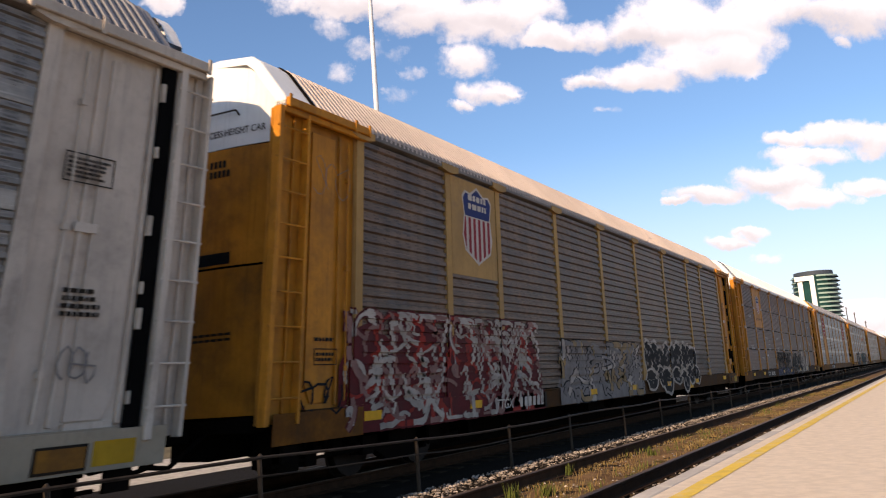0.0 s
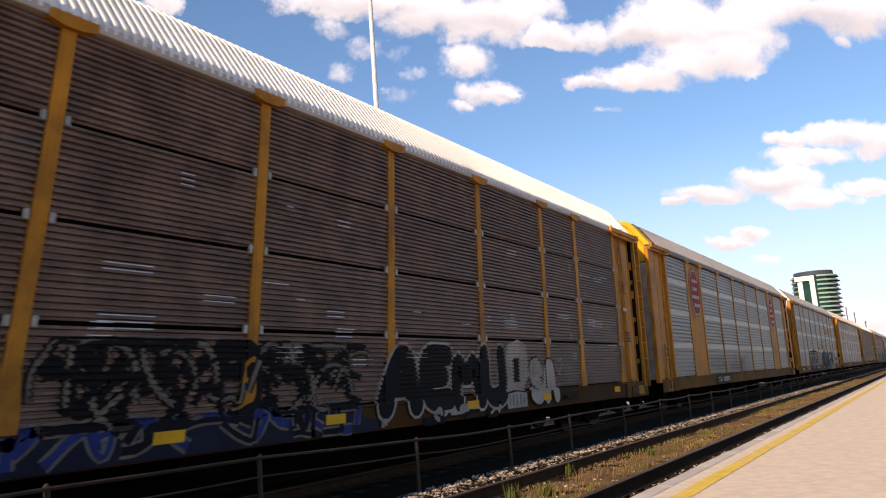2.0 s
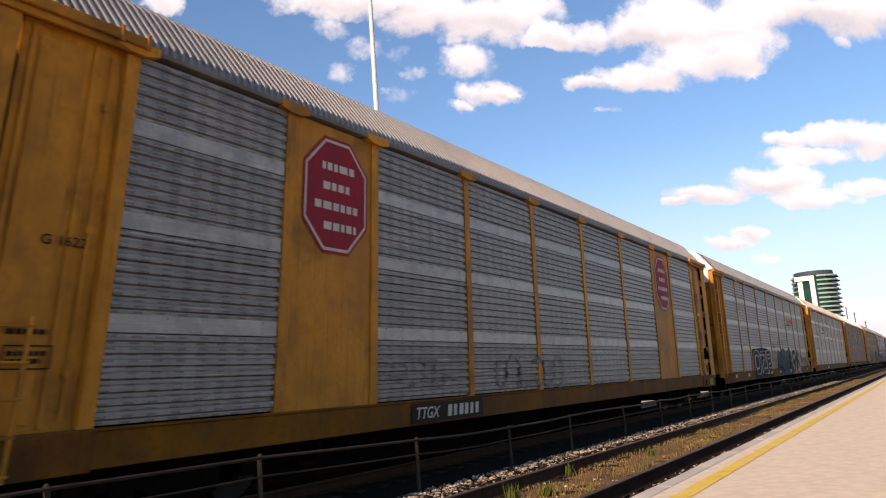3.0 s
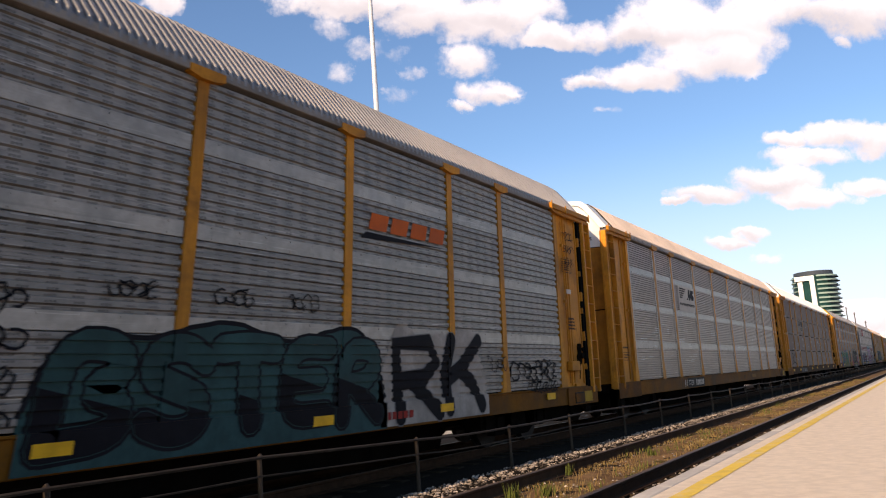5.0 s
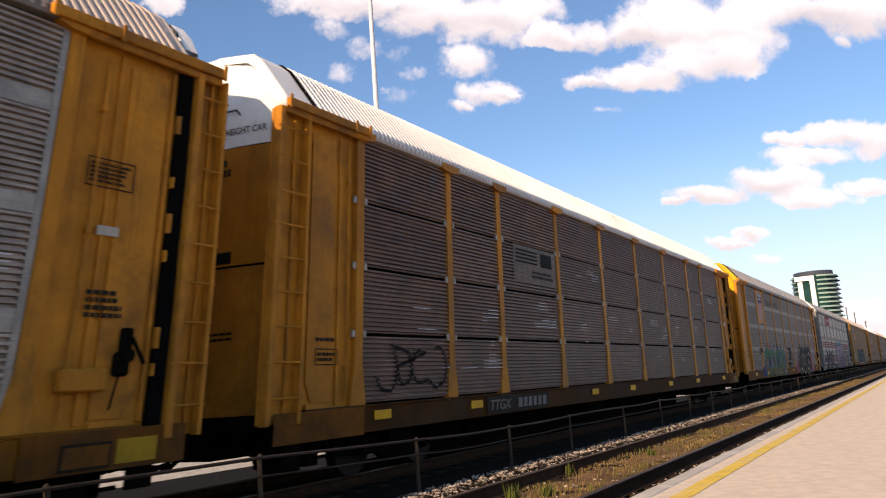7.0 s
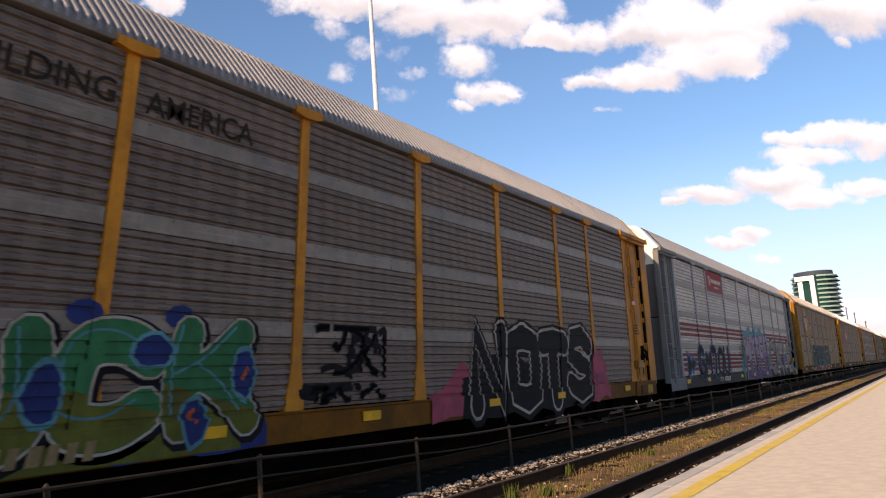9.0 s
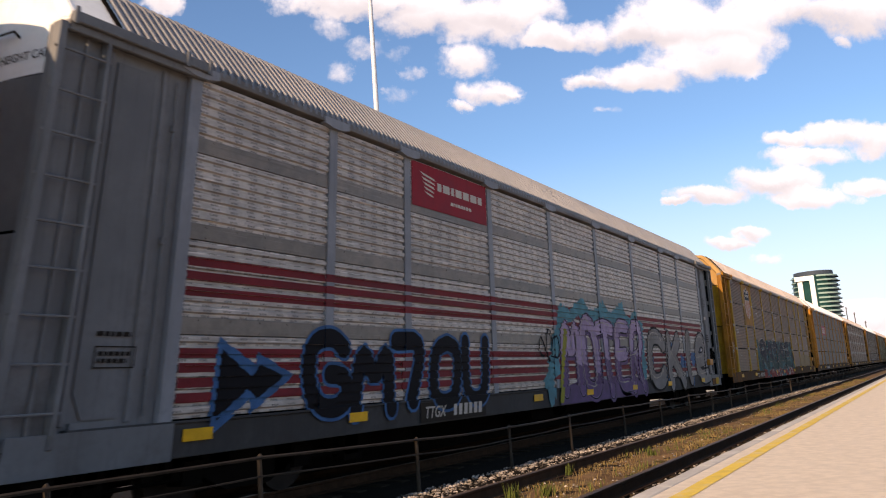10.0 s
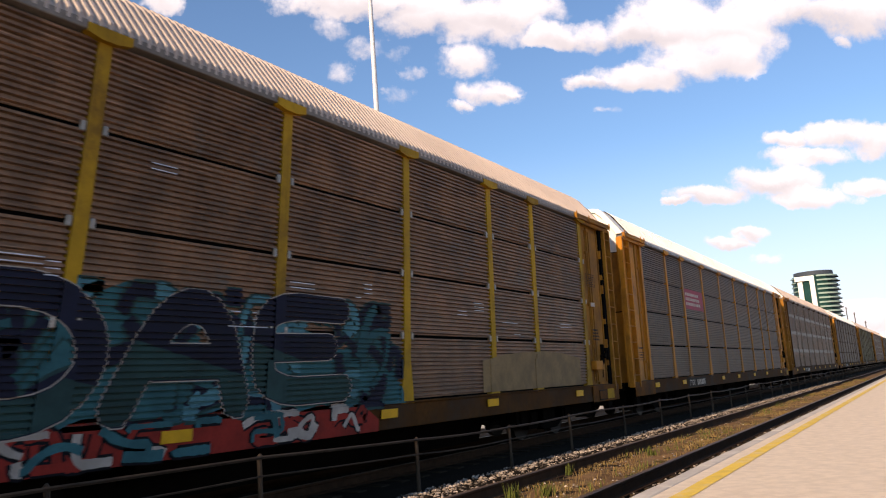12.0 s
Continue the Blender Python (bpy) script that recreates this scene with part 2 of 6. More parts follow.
# grimy steel, taken almost to black so the colour carries the under-car shade
UNDER = material("grime_and_shade_underframe", (0.008, 0.0062, 0.005), 0.9, vary=0.35, scale=2.0, bump=0.3, gloss=0.01)
# black that stands for the unlit inside of the cars and their gaps
INSIDE = material("shade_black_inner_wall", (0.005, 0.005, 0.005), 0.9, vary=0.3, gloss=0.01)
STEEL = material("worn_wheel_steel", (0.03, 0.022, 0.018), 0.6, metal=0.2, vary=0.3, scale=4)
RAIL_TOP = material("polished_rail_head", (0.13, 0.085, 0.06), 0.5, metal=0.5, vary=0.2, scale=3)
RAIL_SIDE = material("rusty_rail", (0.06, 0.03, 0.017), 0.85, vary=0.3, scale=5, bump=0.3, gloss=0.04)
# far darker than real stone: the train's shade is put into this colour
BALLAST = material("shade_darkened_ballast", (0.014, 0.0105, 0.0075), 0.9, vary=0.4, scale=14, bump=0.9, bump_scale=30, gloss=0.04)
STONE = material("crushed_stone", (0.30, 0.25, 0.21), 0.95, vary=0.9, scale=5, bump=0.4, gloss=0.04, island=True)
DIRT = material("dry_track_dirt", (0.18, 0.105, 0.055), 0.95, vary=0.45, scale=2.5, dirt=(0.14, 0.12, 0.05), dirt_amount=0.5, bump=0.8, bump_scale=40, gloss=0.04)
EARTH = material("dry_earth_and_grass", (0.15, 0.12, 0.07), 0.95, vary=0.35, scale=0.4, bump=0.5, gloss=0.04)
LIT_BALLAST = material("sun_brightened_ballast", (0.52, 0.47, 0.40), 0.95, vary=0.3, scale=6, bump=0.6, gloss=0.04)
TIE = material("weathered_tie", (0.0350, 0.0248, 0.0163), 0.9, vary=0.4, scale=4, bump=0.5, gloss=0.04)
CONCRETE = material("pale_platform_concrete", (0.72, 0.60, 0.465), 0.85, vary=0.11, scale=7.0, dirt=(0.64, 0.52, 0.40), dirt_amount=0.25, bump=0.5, bump_scale=90)
KERB = material("platform_coping_concrete", (0.50, 0.46, 0.41), 0.85, vary=0.15, scale=2, dirt=(0.34, 0.30, 0.26), dirt_amount=0.35, bump=0.4)
LINE = material("worn_yellow_line", (0.72, 0.49, 0.09), 0.75, vary=0.15, scale=5, dirt=(0.62, 0.50, 0.32), dirt_amount=0.6)
FENCE = material("dull_fence_steel", (0.0553, 0.0408, 0.0303), 0.6, metal=0.3, vary=0.3, scale=4)
MAST = material("galvanised_mast", (0.55, 0.57, 0.60), 0.5, metal=0.2, vary=0.08, scale=0.5)
GLASS = material("green_tinted_glazing", (0.012, 0.052, 0.047), 0.12, metal=0.0, vary=0.35, scale=0.1)
SLAB = material("green_grey_balcony_front", (0.2700, 0.3875, 0.3488), 0.7, vary=0.1)
CLAD = material("white_cladding", (0.80, 0.80, 0.77), 0.6, vary=0.05)
DARK_CLAD = material("dark_blue_grey_cladding", (0.05, 0.065, 0.085), 0.5, vary=0.15)
WEED = material("weed_leaf", (0.085, 0.10, 0.025), 0.7, vary=0.35, scale=9, gloss=0.05, island=True)
STRAW = material("dry_grass", (0.22, 0.15, 0.062), 0.8, vary=0.35, scale=9, gloss=0.05, island=True)
BLACK = material("black_spray_paint", (0.012, 0.011, 0.013), 0.6, vary=0.3, scale=3, gloss=0.04)
MARKER = material("reflective_yellow_marker", (0.74, 0.36, 0.02), 0.45, vary=0.2)


# ---- building helpers ----
def part(name, bm, mat, parent=None, label="", at=None):
    """Links a bmesh, or a ready mesh, as one object, under a thing or part if one is given."""
    if isinstance(bm, bmesh.types.BMesh):
        me = bpy.data.meshes.new(name)
        bm.to_mesh(me)
        bm.free()
        me.materials.append(mat)
    else:
        me = bm
    ob = new(name, me)
    if parent:
        ob.parent = parent
    if at:
        ob.location = at
    if label:
        ob["label"] = label
    return ob


SHARED = {}


def shared(key, maker, mat):
    """One mesh for all alike pieces of one material."""
    k = (key, mat.name)
    if k not in SHARED:
        bm = maker()
        me = bpy.data.meshes.new(key[0] if isinstance(key, tuple) else key)
        bm.to_mesh(me)
        bm.free()
        me.materials.append(mat)
        SHARED[k] = me
    return SHARED[k]


def box(bm, x0, x1, y0, y1, z0, z1, bevel=0.0):
    vs = [bm.verts.new((x, y, z)) for x in (x0, x1) for y in (y0, y1) for z in (z0, z1)]
    fs = [bm.faces.new([vs[i] for i in q]) for q in ((0, 1, 3, 2), (4, 6, 7, 5), (0, 4, 5, 1), (2, 3, 7, 6), (0, 2, 6, 4), (1, 5, 7, 3))]
    if bevel:
        es = list({e for f in fs for e in f.edges})
        bmesh.ops.bevel(bm, geom=es, offset=bevel, segments=1, affect="EDGES")
    return bm


def boxed(x0, x1, y0, y1, z0, z1, bevel=0.0):
    return box(bmesh.new(), x0, x1, y0, y1, z0, z1, bevel)


def prism(bm, outline, y0, y1):
    """An outline in x and z, given depth from y0 to y1."""
    a = [bm.verts.new((x, y0, z)) for x, z in outline]
    b = [bm.verts.new((x, y1, z)) for x, z in outline]
    n = len(outline)
    bm.faces.new(a)
    bm.faces.new(b[::-1])
    for i in range(n):
        j = (i + 1) % n
        bm.faces.new((a[i], b[i], b[j], a[j]))
    bmesh.ops.recalc_face_normals(bm, faces=bm.faces[:])
    return bm


def rod(bm, a, b, r, sides=8, r2=None):
    a, b = Vector(a), Vector(b)
    way = (b - a).normalized()
    side = way.orthogonal().normalized()
    other = way.cross(side)
    rings = []
    for c, rr in ((a, r), (b, r if r2 is None else r2)):
        rings.append([bm.verts.new(c + rr * (math.cos(k * math.tau / sides) * side + math.sin(k * math.tau / sides) * other)) for k in range(sides)])
    for k in range(sides):
        j = (k + 1) % sides
        bm.faces.new((rings[0][k], rings[0][j], rings[1][j], rings[1][k]))
    bm.faces.new(rings[0][::-1])
    bm.faces.new(rings[1])
    return bm


def grid_sheet(bm, rows):
    """A sheet through rows of points."""
    vs = [[bm.verts.new(q) for q in row] for row in rows]
    for a, b in zip(vs, vs[1:]):
        for i in range(len(a) - 1):
            bm.faces.new((a[i], b[i], b[i + 1], a[i + 1]))
    return bm


def ribbed(width, height, period, depth, duty=0.5):
    """A sheet pressed into level ribs; it stands on its lower corner and faces -y."""
    bm = bmesh.new()
    prof = [(0.0, 0.0)]
    n = max(1, round(height / period))
    p = height / n
    for i in range(n):
        z = i * p
        prof += [(0.0, z + p * (1 - duty) * 0.7), (-depth, z + p * (1 - duty)), (-depth, z + p * 0.92), (0.0, z + p)]
    rows = [[(0, 0.02, 0), (width, 0.02, 0)]] + [[(0, y, z), (width, y, z)] for y, z in prof] + [[(0, 0.02, height), (width, 0.02, height)]]
    grid_sheet(bm, rows)
    bmesh.ops.recalc_face_normals(bm, faces=bm.faces[:])
    if sum(f.normal.y for f in bm.faces) > 0:
        bmesh.ops.reverse_faces(bm, faces=bm.faces[:])
    return bm


# ---- the covered car carriers of the train ----
PITCH, LONG = 28.6, 27.45
SIDE = 1.5
POSTS = (1.85, 4.43, 6.35, 9.22, 12.09, 14.96, 17.83, 20.70, 22.65, 25.42)
SILL0, SILL1, EAVE = 0.64, 1.02, 5.02


def post_mesh(foot):
    bm = bmesh.new()
    w = 0.085
    outline = [(-w, SILL1), (-w, EAVE - 0.02), (w, EAVE - 0.02), (w, SILL1)]
    if foot:
        outline = [(-0.17, SILL1 - 0.06), (-0.15, 1.2), (-w, 1.62), (-w, EAVE - 0.02), (w, EAVE - 0.02), (w, 1.62), (0.15, 1.2), (0.17, SILL1 - 0.06)]
    prism(bm, outline, -SIDE - 0.006, -SIDE + 0.09)
    return bm


def cap_mesh():
    return prism(bmesh.new(), [(-0.28, 4.96), (-0.28, 5.06), (0.28, 5.06), (0.28, 4.96), (0.10, 4.92), (-0.10, 4.92)], -SIDE - 0.075, -SIDE + 0.02)


ARCH = [(-1.53, 5.03), (-1.53, 5.12), (-1.50, 5.17), (-1.06, 5.80), (-0.90, 5.94), (-0.3, 6.05), (0.3, 6.05), (0.90, 5.94), (1.06, 5.80), (1.50, 5.17), (1.53, 5.12), (1.53, 5.03)]


def roof_mesh(rise=1.0):
    bm = bmesh.new()
    rows = []
    period = 0.125
    n = int((LONG - 1.5) / period)
    for i in range(n):
        for fx, h in ((0.0, 0.0), (0.38, 0.0), (0.52, 0.032), (0.86, 0.032)):
            rows.append([(0.75 + (i + fx) * period, y * (1 + h * 0.66), 5.03 + (z - 5.03) * rise + (h if 0 < k < len(ARCH) - 1 else 0)) for k, (y, z) in enumerate(ARCH)])
    rows.append([(LONG - 0.75, y, 5.03 + (z - 5.03) * rise) for y, z in ARCH])
    grid_sheet(bm, rows)
    bmesh.ops.recalc_face_normals(bm, faces=bm.faces[:])
    return bm


def roof_cap_mesh(rise=1.0, first=0.10):
    bm = bmesh.new()
    rows = [[(x, y * s, 5.03 + (z - 5.03) * s * rise) for y, z in ARCH] for x, s in ((first, 0.90), (first, 1.012), (first + 0.04, 1.02), (first + 0.07, 1.012), (0.70, 1.012), (0.76, 1.02), (0.80, 1.0))]
    grid_sheet(bm, rows)
    bmesh.ops.recalc_face_normals(bm, faces=bm.faces[:])
    return bm


def cap_edge_mesh(rise):
    """A dark strip round the arch where the cap meets the roof sheets."""
    rows = [[(x, y * s, 5.03 + (z - 5.03) * s * rise) for y, z in ARCH] for x, s in ((0.66, 1.0), (0.66, 1.03), (0.72, 1.03), (0.72, 1.0))]
    bm = grid_sheet(bmesh.new(), rows)
    bmesh.ops.recalc_face_normals(bm, faces=bm.faces[:])
    return bm


def end_door_mesh(z0, z1, top_arch=False, rise=1.0):
    """Half-round end doors: the sheet bulges outwards, and the topmost follows the roof."""
    bm = bmesh.new()
    rows = []
    steps = 12
    for k in range(steps + 1):
        y = -1.36 + 2.72 * k / steps
        x = 0.30 - 0.27 * (1 - (y / 1.36) ** 2)
        zt = z1
        if top_arch:
            zt = 5.0
            for (ya, za), (yb, zb) in zip(ARCH[1:], ARCH[2:]):
                if ya <= y <= yb and yb > ya:
                    zt = za + (zb - za) * (y - ya) / (yb - ya)
            zt = 5.03 + (zt - 5.03) * rise - 0.03
            x = 0.30 - 0.27 * (1 - (y / 1.36) ** 2) * 0.9
        rows.append([(x, y, z0), (x, y, z0 + (zt - z0) * 0.5), (x + (0.04 if top_arch else 0), y, zt), (x + 0.25, y, zt)])
    grid_sheet(bm, rows)
    bmesh.ops.recalc_face_normals(bm, faces=bm.faces[:])
    if sum(f.normal.x for f in bm.faces) > 0:
        bmesh.ops.reverse_faces(bm, faces=bm.faces[:])
    return bm


def wheelset_mesh():
    bm = bmesh.new()
    for s in (-1, 1):
        rod(bm, (0, s * 0.68, 0.42), (0, s * 0.70, 0.42), 0.455, 24)
        rod(bm, (0, s * 0.70, 0.42), (0, s * 0.82, 0.42), 0.42, 24)
    rod(bm, (0, -1.0, 0.42), (0, 1.0, 0.42), 0.085, 10)
    return bm


def side_frame_mesh(s):
    bm = bmesh.new()
    y0, y1 = s * 1.02 - 0.08, s * 1.02 + 0.08
    prism(bm, [(-1.15, 0.38), (-1.15, 0.58), (-0.75, 0.62), (-0.4, 0.76), (0.4, 0.76), (0.75, 0.62), (1.15, 0.58), (1.15, 0.38), (0.7, 0.36), (0.35, 0.18), (-0.35, 0.18), (-0.7, 0.36)], y0, y1)
    for k in (-0.16, 0.0, 0.16):
        rod(bm, (k, s * 1.02, 0.28), (k, s * 1.02, 0.55), 0.075, 8)
    for k in (-0.89, 0.89):
        box(bm, k - 0.14, k + 0.14, y0 - 0.04, y1 + 0.04, 0.30, 0.56)
    return bm


def rungs_side(parent, x0, x1, mat, rung_mat):
    """A corner ladder: two flanged uprights, a plate behind, and rungs."""
    lad = part("ladder", shared(("ladder_plate", round(x1 - x0, 2)), lambda: boxed(0, x1 - x0, -SIDE + 0.06, -SIDE + 0.10, 0.88, 4.96), mat), mat, parent, at=(x0, 0, 0))
    for k, w in ((0.0, 0.09), (x1 - x0 - 0.05, 0.05), ((x1 - x0) * 0.62, 0.035)):
        deep = 0.07 if w > 0.04 else -0.02
        part("upright", shared(("upright", w), lambda: boxed(0, w, -SIDE - deep, -SIDE + 0.06, 0.86, 4.98, 0.008), mat), mat, lad, at=(k, 0, 0))
    for i in range(9):
        z = 1.18 + i * 0.44
        part("rung", shared(("rung", round(x1 - x0, 2)), lambda: rod(bmesh.new(), (-0.02, -SIDE - 0.05, 0), (x1 - x0 + 0.02, -SIDE - 0.05, 0), 0.014, 6), rung_mat), rung_mat, lad, at=(0, 0, z))
    return lad


def panel_rows(style):
    """Rows of the side: (lower, upper, kind)."""
    if style == "split":
        return [(1.05, 1.985, "fine"), (2.035, 2.965, "fine"), (3.015, 3.95, "fine"), (4.0, 4.95, "fine")]
    if style == "banded":
        return [(1.04, 1.93, "mid"), (1.93, 2.13, "band"), (2.13, 3.0, "mid"), (3.0, 3.2, "band"), (3.2, 4.03, "mid"), (4.03, 4.23, "band"), (4.23, 4.95, "mid")]
    if style == "fineband":
        return [(1.04, 1.62, "fine"), (1.62, 1.90, "fine"), (1.90, 2.13, "band"), (2.13, 3.0, "fine"), (3.0, 3.2, "band"), (3.2, 4.03, "fine"), (4.03, 4.23, "band"), (4.23, 4.95, "fine")]
    return [(1.04, 2.336, "broad"), (2.336, 3.632, "broad"), (3.632, 4.95, "broad")]


KIND = {"fine": (0.066, 0.04, 0.5), "mid": (0.12, 0.03, 0.55), "broad": (0.16, 0.038, 0.5)}
RIBS = {}


def carrier(label, style="split", paint=YELLOW, panel=PANEL_DARK, band=BAND, roof=ROOF_WHITE, top=WHITE, posts=POSTS, foot=True, ladder=True, solid=(), post_paint=None, sill_paint=None, tall=False, eave=EAVE_GREY, end_paint=None, tail=None):
    """A covered car carrier; its own x runs from its leading end, its z from the rail head."""
    post_paint, sill_paint, rise = post_paint or paint, sill_paint or paint, 0.97 if tall else 0.92
    end_paint = end_paint or paint
    car = tagged(new("car_carrier"), label, "train car", "car carriers of the freight train")
    car.empty_display_size = 0.5
    RIBS[car.name] = style
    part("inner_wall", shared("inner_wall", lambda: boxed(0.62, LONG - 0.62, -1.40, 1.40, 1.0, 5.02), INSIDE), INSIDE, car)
    part("roof", shared(("roof", rise), lambda: roof_mesh(rise), roof), roof, car)
    part("roof_cap", shared(("roof_cap", rise), lambda: roof_cap_mesh(rise), top), top, car)
    cap = part("roof_cap", shared(("tail_cap", rise, bool(tail)), lambda: roof_cap_mesh(rise, 0.45 if tail else 0.62), tail or roof), tail or roof, car, at=(LONG, 0, 0))
    cap.rotation_euler = (0, 0, math.pi)
    part("cap_edge", shared(("cap_edge", rise), lambda: cap_edge_mesh(rise), UNDER), UNDER, car)
    # side sills, with a flange above and below
    for s in (-1, 1):
        sill = part("side_sill", shared("side_sill", sill_mesh, sill_paint), sill_paint, car)
        if s > 0:
            sill.location, sill.rotation_euler = (LONG, 0, 0), (0, 0, math.pi)
        rail_ = part("eave_beam", shared("eave_beam", eave_mesh, eave), eave, car)
        if s > 0:
            rail_.location, rail_.rotation_euler = (LONG, 0, 0), (0, 0, math.pi)
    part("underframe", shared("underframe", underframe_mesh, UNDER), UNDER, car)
    # both long sides: posts and pressed panels
    for s in (-1, 1):
        def put(ob, x, width, z):
            if s > 0:
                ob.location, ob.rotation_euler = (x + width, 0, z), (0, 0, math.pi)
            else:
                ob.location = (x, 0, z)
        for x in posts:
            ob = part("post", shared(("post", foot), lambda: post_mesh(foot), post_paint), post_paint, car)
            put(ob, x, 0, 0)
            ob = part("post_cap", shared("post_cap", cap_mesh, post_paint), post_paint, car)
            put(ob, x, 0, 0)
        for i, (a, b) in enumerate(zip(posts, posts[1:])):
            w = round(b - a - 0.19, 2)
            x = a + 0.095
            if i in solid:
                ob = part("solid_panel", shared(("solid_panel", w), lambda: boxed(0, w, -SIDE + 0.015, -SIDE + 0.07, 1.0, 4.96, 0.006), paint), paint, car)
                put(ob, x, w, 0)
                continue
            if style == "fineband":
                for e in (0.0, w - 0.075):
                    put(part("panel_edge", shared("panel_edge", lambda: boxed(0, 0.075, -SIDE - 0.001, -SIDE + 0.05, 1.03, 4.96, 0.004), band), band, car), x + e, 0.075, 0)
            for z0, z1, kind in panel_rows(style):
                h = round(z1 - z0, 3)
                if kind == "band":
                    ob = part("flat_band", shared(("flat_band", w, h), lambda: band_mesh(w, h), band), band, car)
                else:
                    m = panel
                    per, dep, duty = KIND[kind]
                    ob = part("side_panel", shared(("side_panel", w, h, kind), lambda: shifted(ribbed(w, h, per, dep, duty), dep), m), m, car)
                put(ob, x, w, z0)
    # corners: ladder, door sheet, lock rod, at both ends of both sides
    for end in (0, 1):
        for s in (-1, 1):
            flip = (end == 1) != (s > 0)
            door = part("door_sheet", shared(("door_sheet", flip), lambda: door_mesh(flip), paint), paint, car)
            if s < 0:
                door.location = (0.0 if end == 0 else LONG - 1.80, 0, 0)
            else:
                door.location, door.rotation_euler = (1.80 if end == 0 else LONG, 0, 0), (0, 0, math.pi)
            part("door_fold", shared(("door_fold", flip), lambda: door_fold_mesh(flip), paint), paint, door)
            part("door_header", shared(("door_header", flip), lambda: header_mesh(flip), paint), paint, door)
            part("lock_rod", shared(("lock_rod", flip), lambda: lock_rod_mesh(flip), paint), paint, door)
            if ladder:
                wide = 0.62 if end == 0 else 0.47
                lad = rungs_side(car, 0, wide, paint, paint)
                if s < 0:
                    lad.location = (0.0 if end == 0 else LONG - wide, 0, 0)
                else:
                    lad.location, lad.rotation_euler = (wide if end == 0 else LONG, 0, 0), (0, 0, math.pi)
            else:
                post = part("corner_post", shared("corner_post", lambda: boxed(0, 0.55, -SIDE - 0.02, -SIDE + 0.1, 0.9, 5.0, 0.02), paint), paint, car)
                if s < 0:
                    post.location = (0.0 if end == 0 else LONG - 0.55, 0, 0)
                else:
                    post.location, post.rotation_euler = (0.55 if end == 0 else LONG, 0, 0), (0, 0, math.pi)
        for nm, mesh_key, z0, z1, arch, m in (("end_door", "end_door_low", 1.0, 2.9, False, end_paint), ("end_door", "end_door_mid", 2.93, 4.58, False, end_paint), ("end_top", "end_top", 4.60, 5.6, True, top)):
            ob = part(nm, shared((mesh_key, rise), lambda: end_door_mesh(z0, z1, arch, rise), m), m, car)
            if end:
                ob.location, ob.rotation_euler = (LONG, 0, 0), (0, 0, math.pi)
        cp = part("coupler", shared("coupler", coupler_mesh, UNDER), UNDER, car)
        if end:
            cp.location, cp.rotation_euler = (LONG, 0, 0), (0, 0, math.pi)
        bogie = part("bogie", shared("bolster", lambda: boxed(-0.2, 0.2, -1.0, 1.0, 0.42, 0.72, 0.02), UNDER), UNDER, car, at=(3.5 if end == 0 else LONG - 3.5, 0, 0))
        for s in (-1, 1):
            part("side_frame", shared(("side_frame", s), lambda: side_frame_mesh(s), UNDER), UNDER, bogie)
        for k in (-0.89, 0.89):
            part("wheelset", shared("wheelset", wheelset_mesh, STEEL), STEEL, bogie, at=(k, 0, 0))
    return car


def shifted(bm, deep):
    """Moves a panel from its own lower corner to the plane of the side."""
    bmesh.ops.translate(bm, verts=bm.verts[:], vec=(0, -SIDE + 0.007 + deep, 0))
    return bm


def band_mesh(w, h):
    bm = boxed(0, w, -SIDE + 0.012, -SIDE + 0.05, 0.004, h - 0.004, 0.006)
    n = max(2, round(w / 0.45))
    for i in range(n):
        x = (i + 0.5) * w / n
        for z in (h * 0.18, h * 0.82):
            rod(bm, (x, -SIDE + 0.02, z), (x, -SIDE + 0.004, z), 0.013, 6)
    return bm


def sill_mesh():
    bm = bmesh.new()
    box(bm, 0.75, LONG - 0.75, -SIDE - 0.01, -SIDE + 0.06, SILL0, SILL1 - 0.03, 0.008)
    box(bm, 0.75, LONG - 0.75, -SIDE - 0.035, -SIDE + 0.10, SILL1 - 0.03, SILL1, 0.006)
    return bm


def eave_mesh():
    return boxed(0.1, LONG - 0.1, -SIDE - 0.058, -SIDE + 0.12, 4.985, 5.09, 0.01)


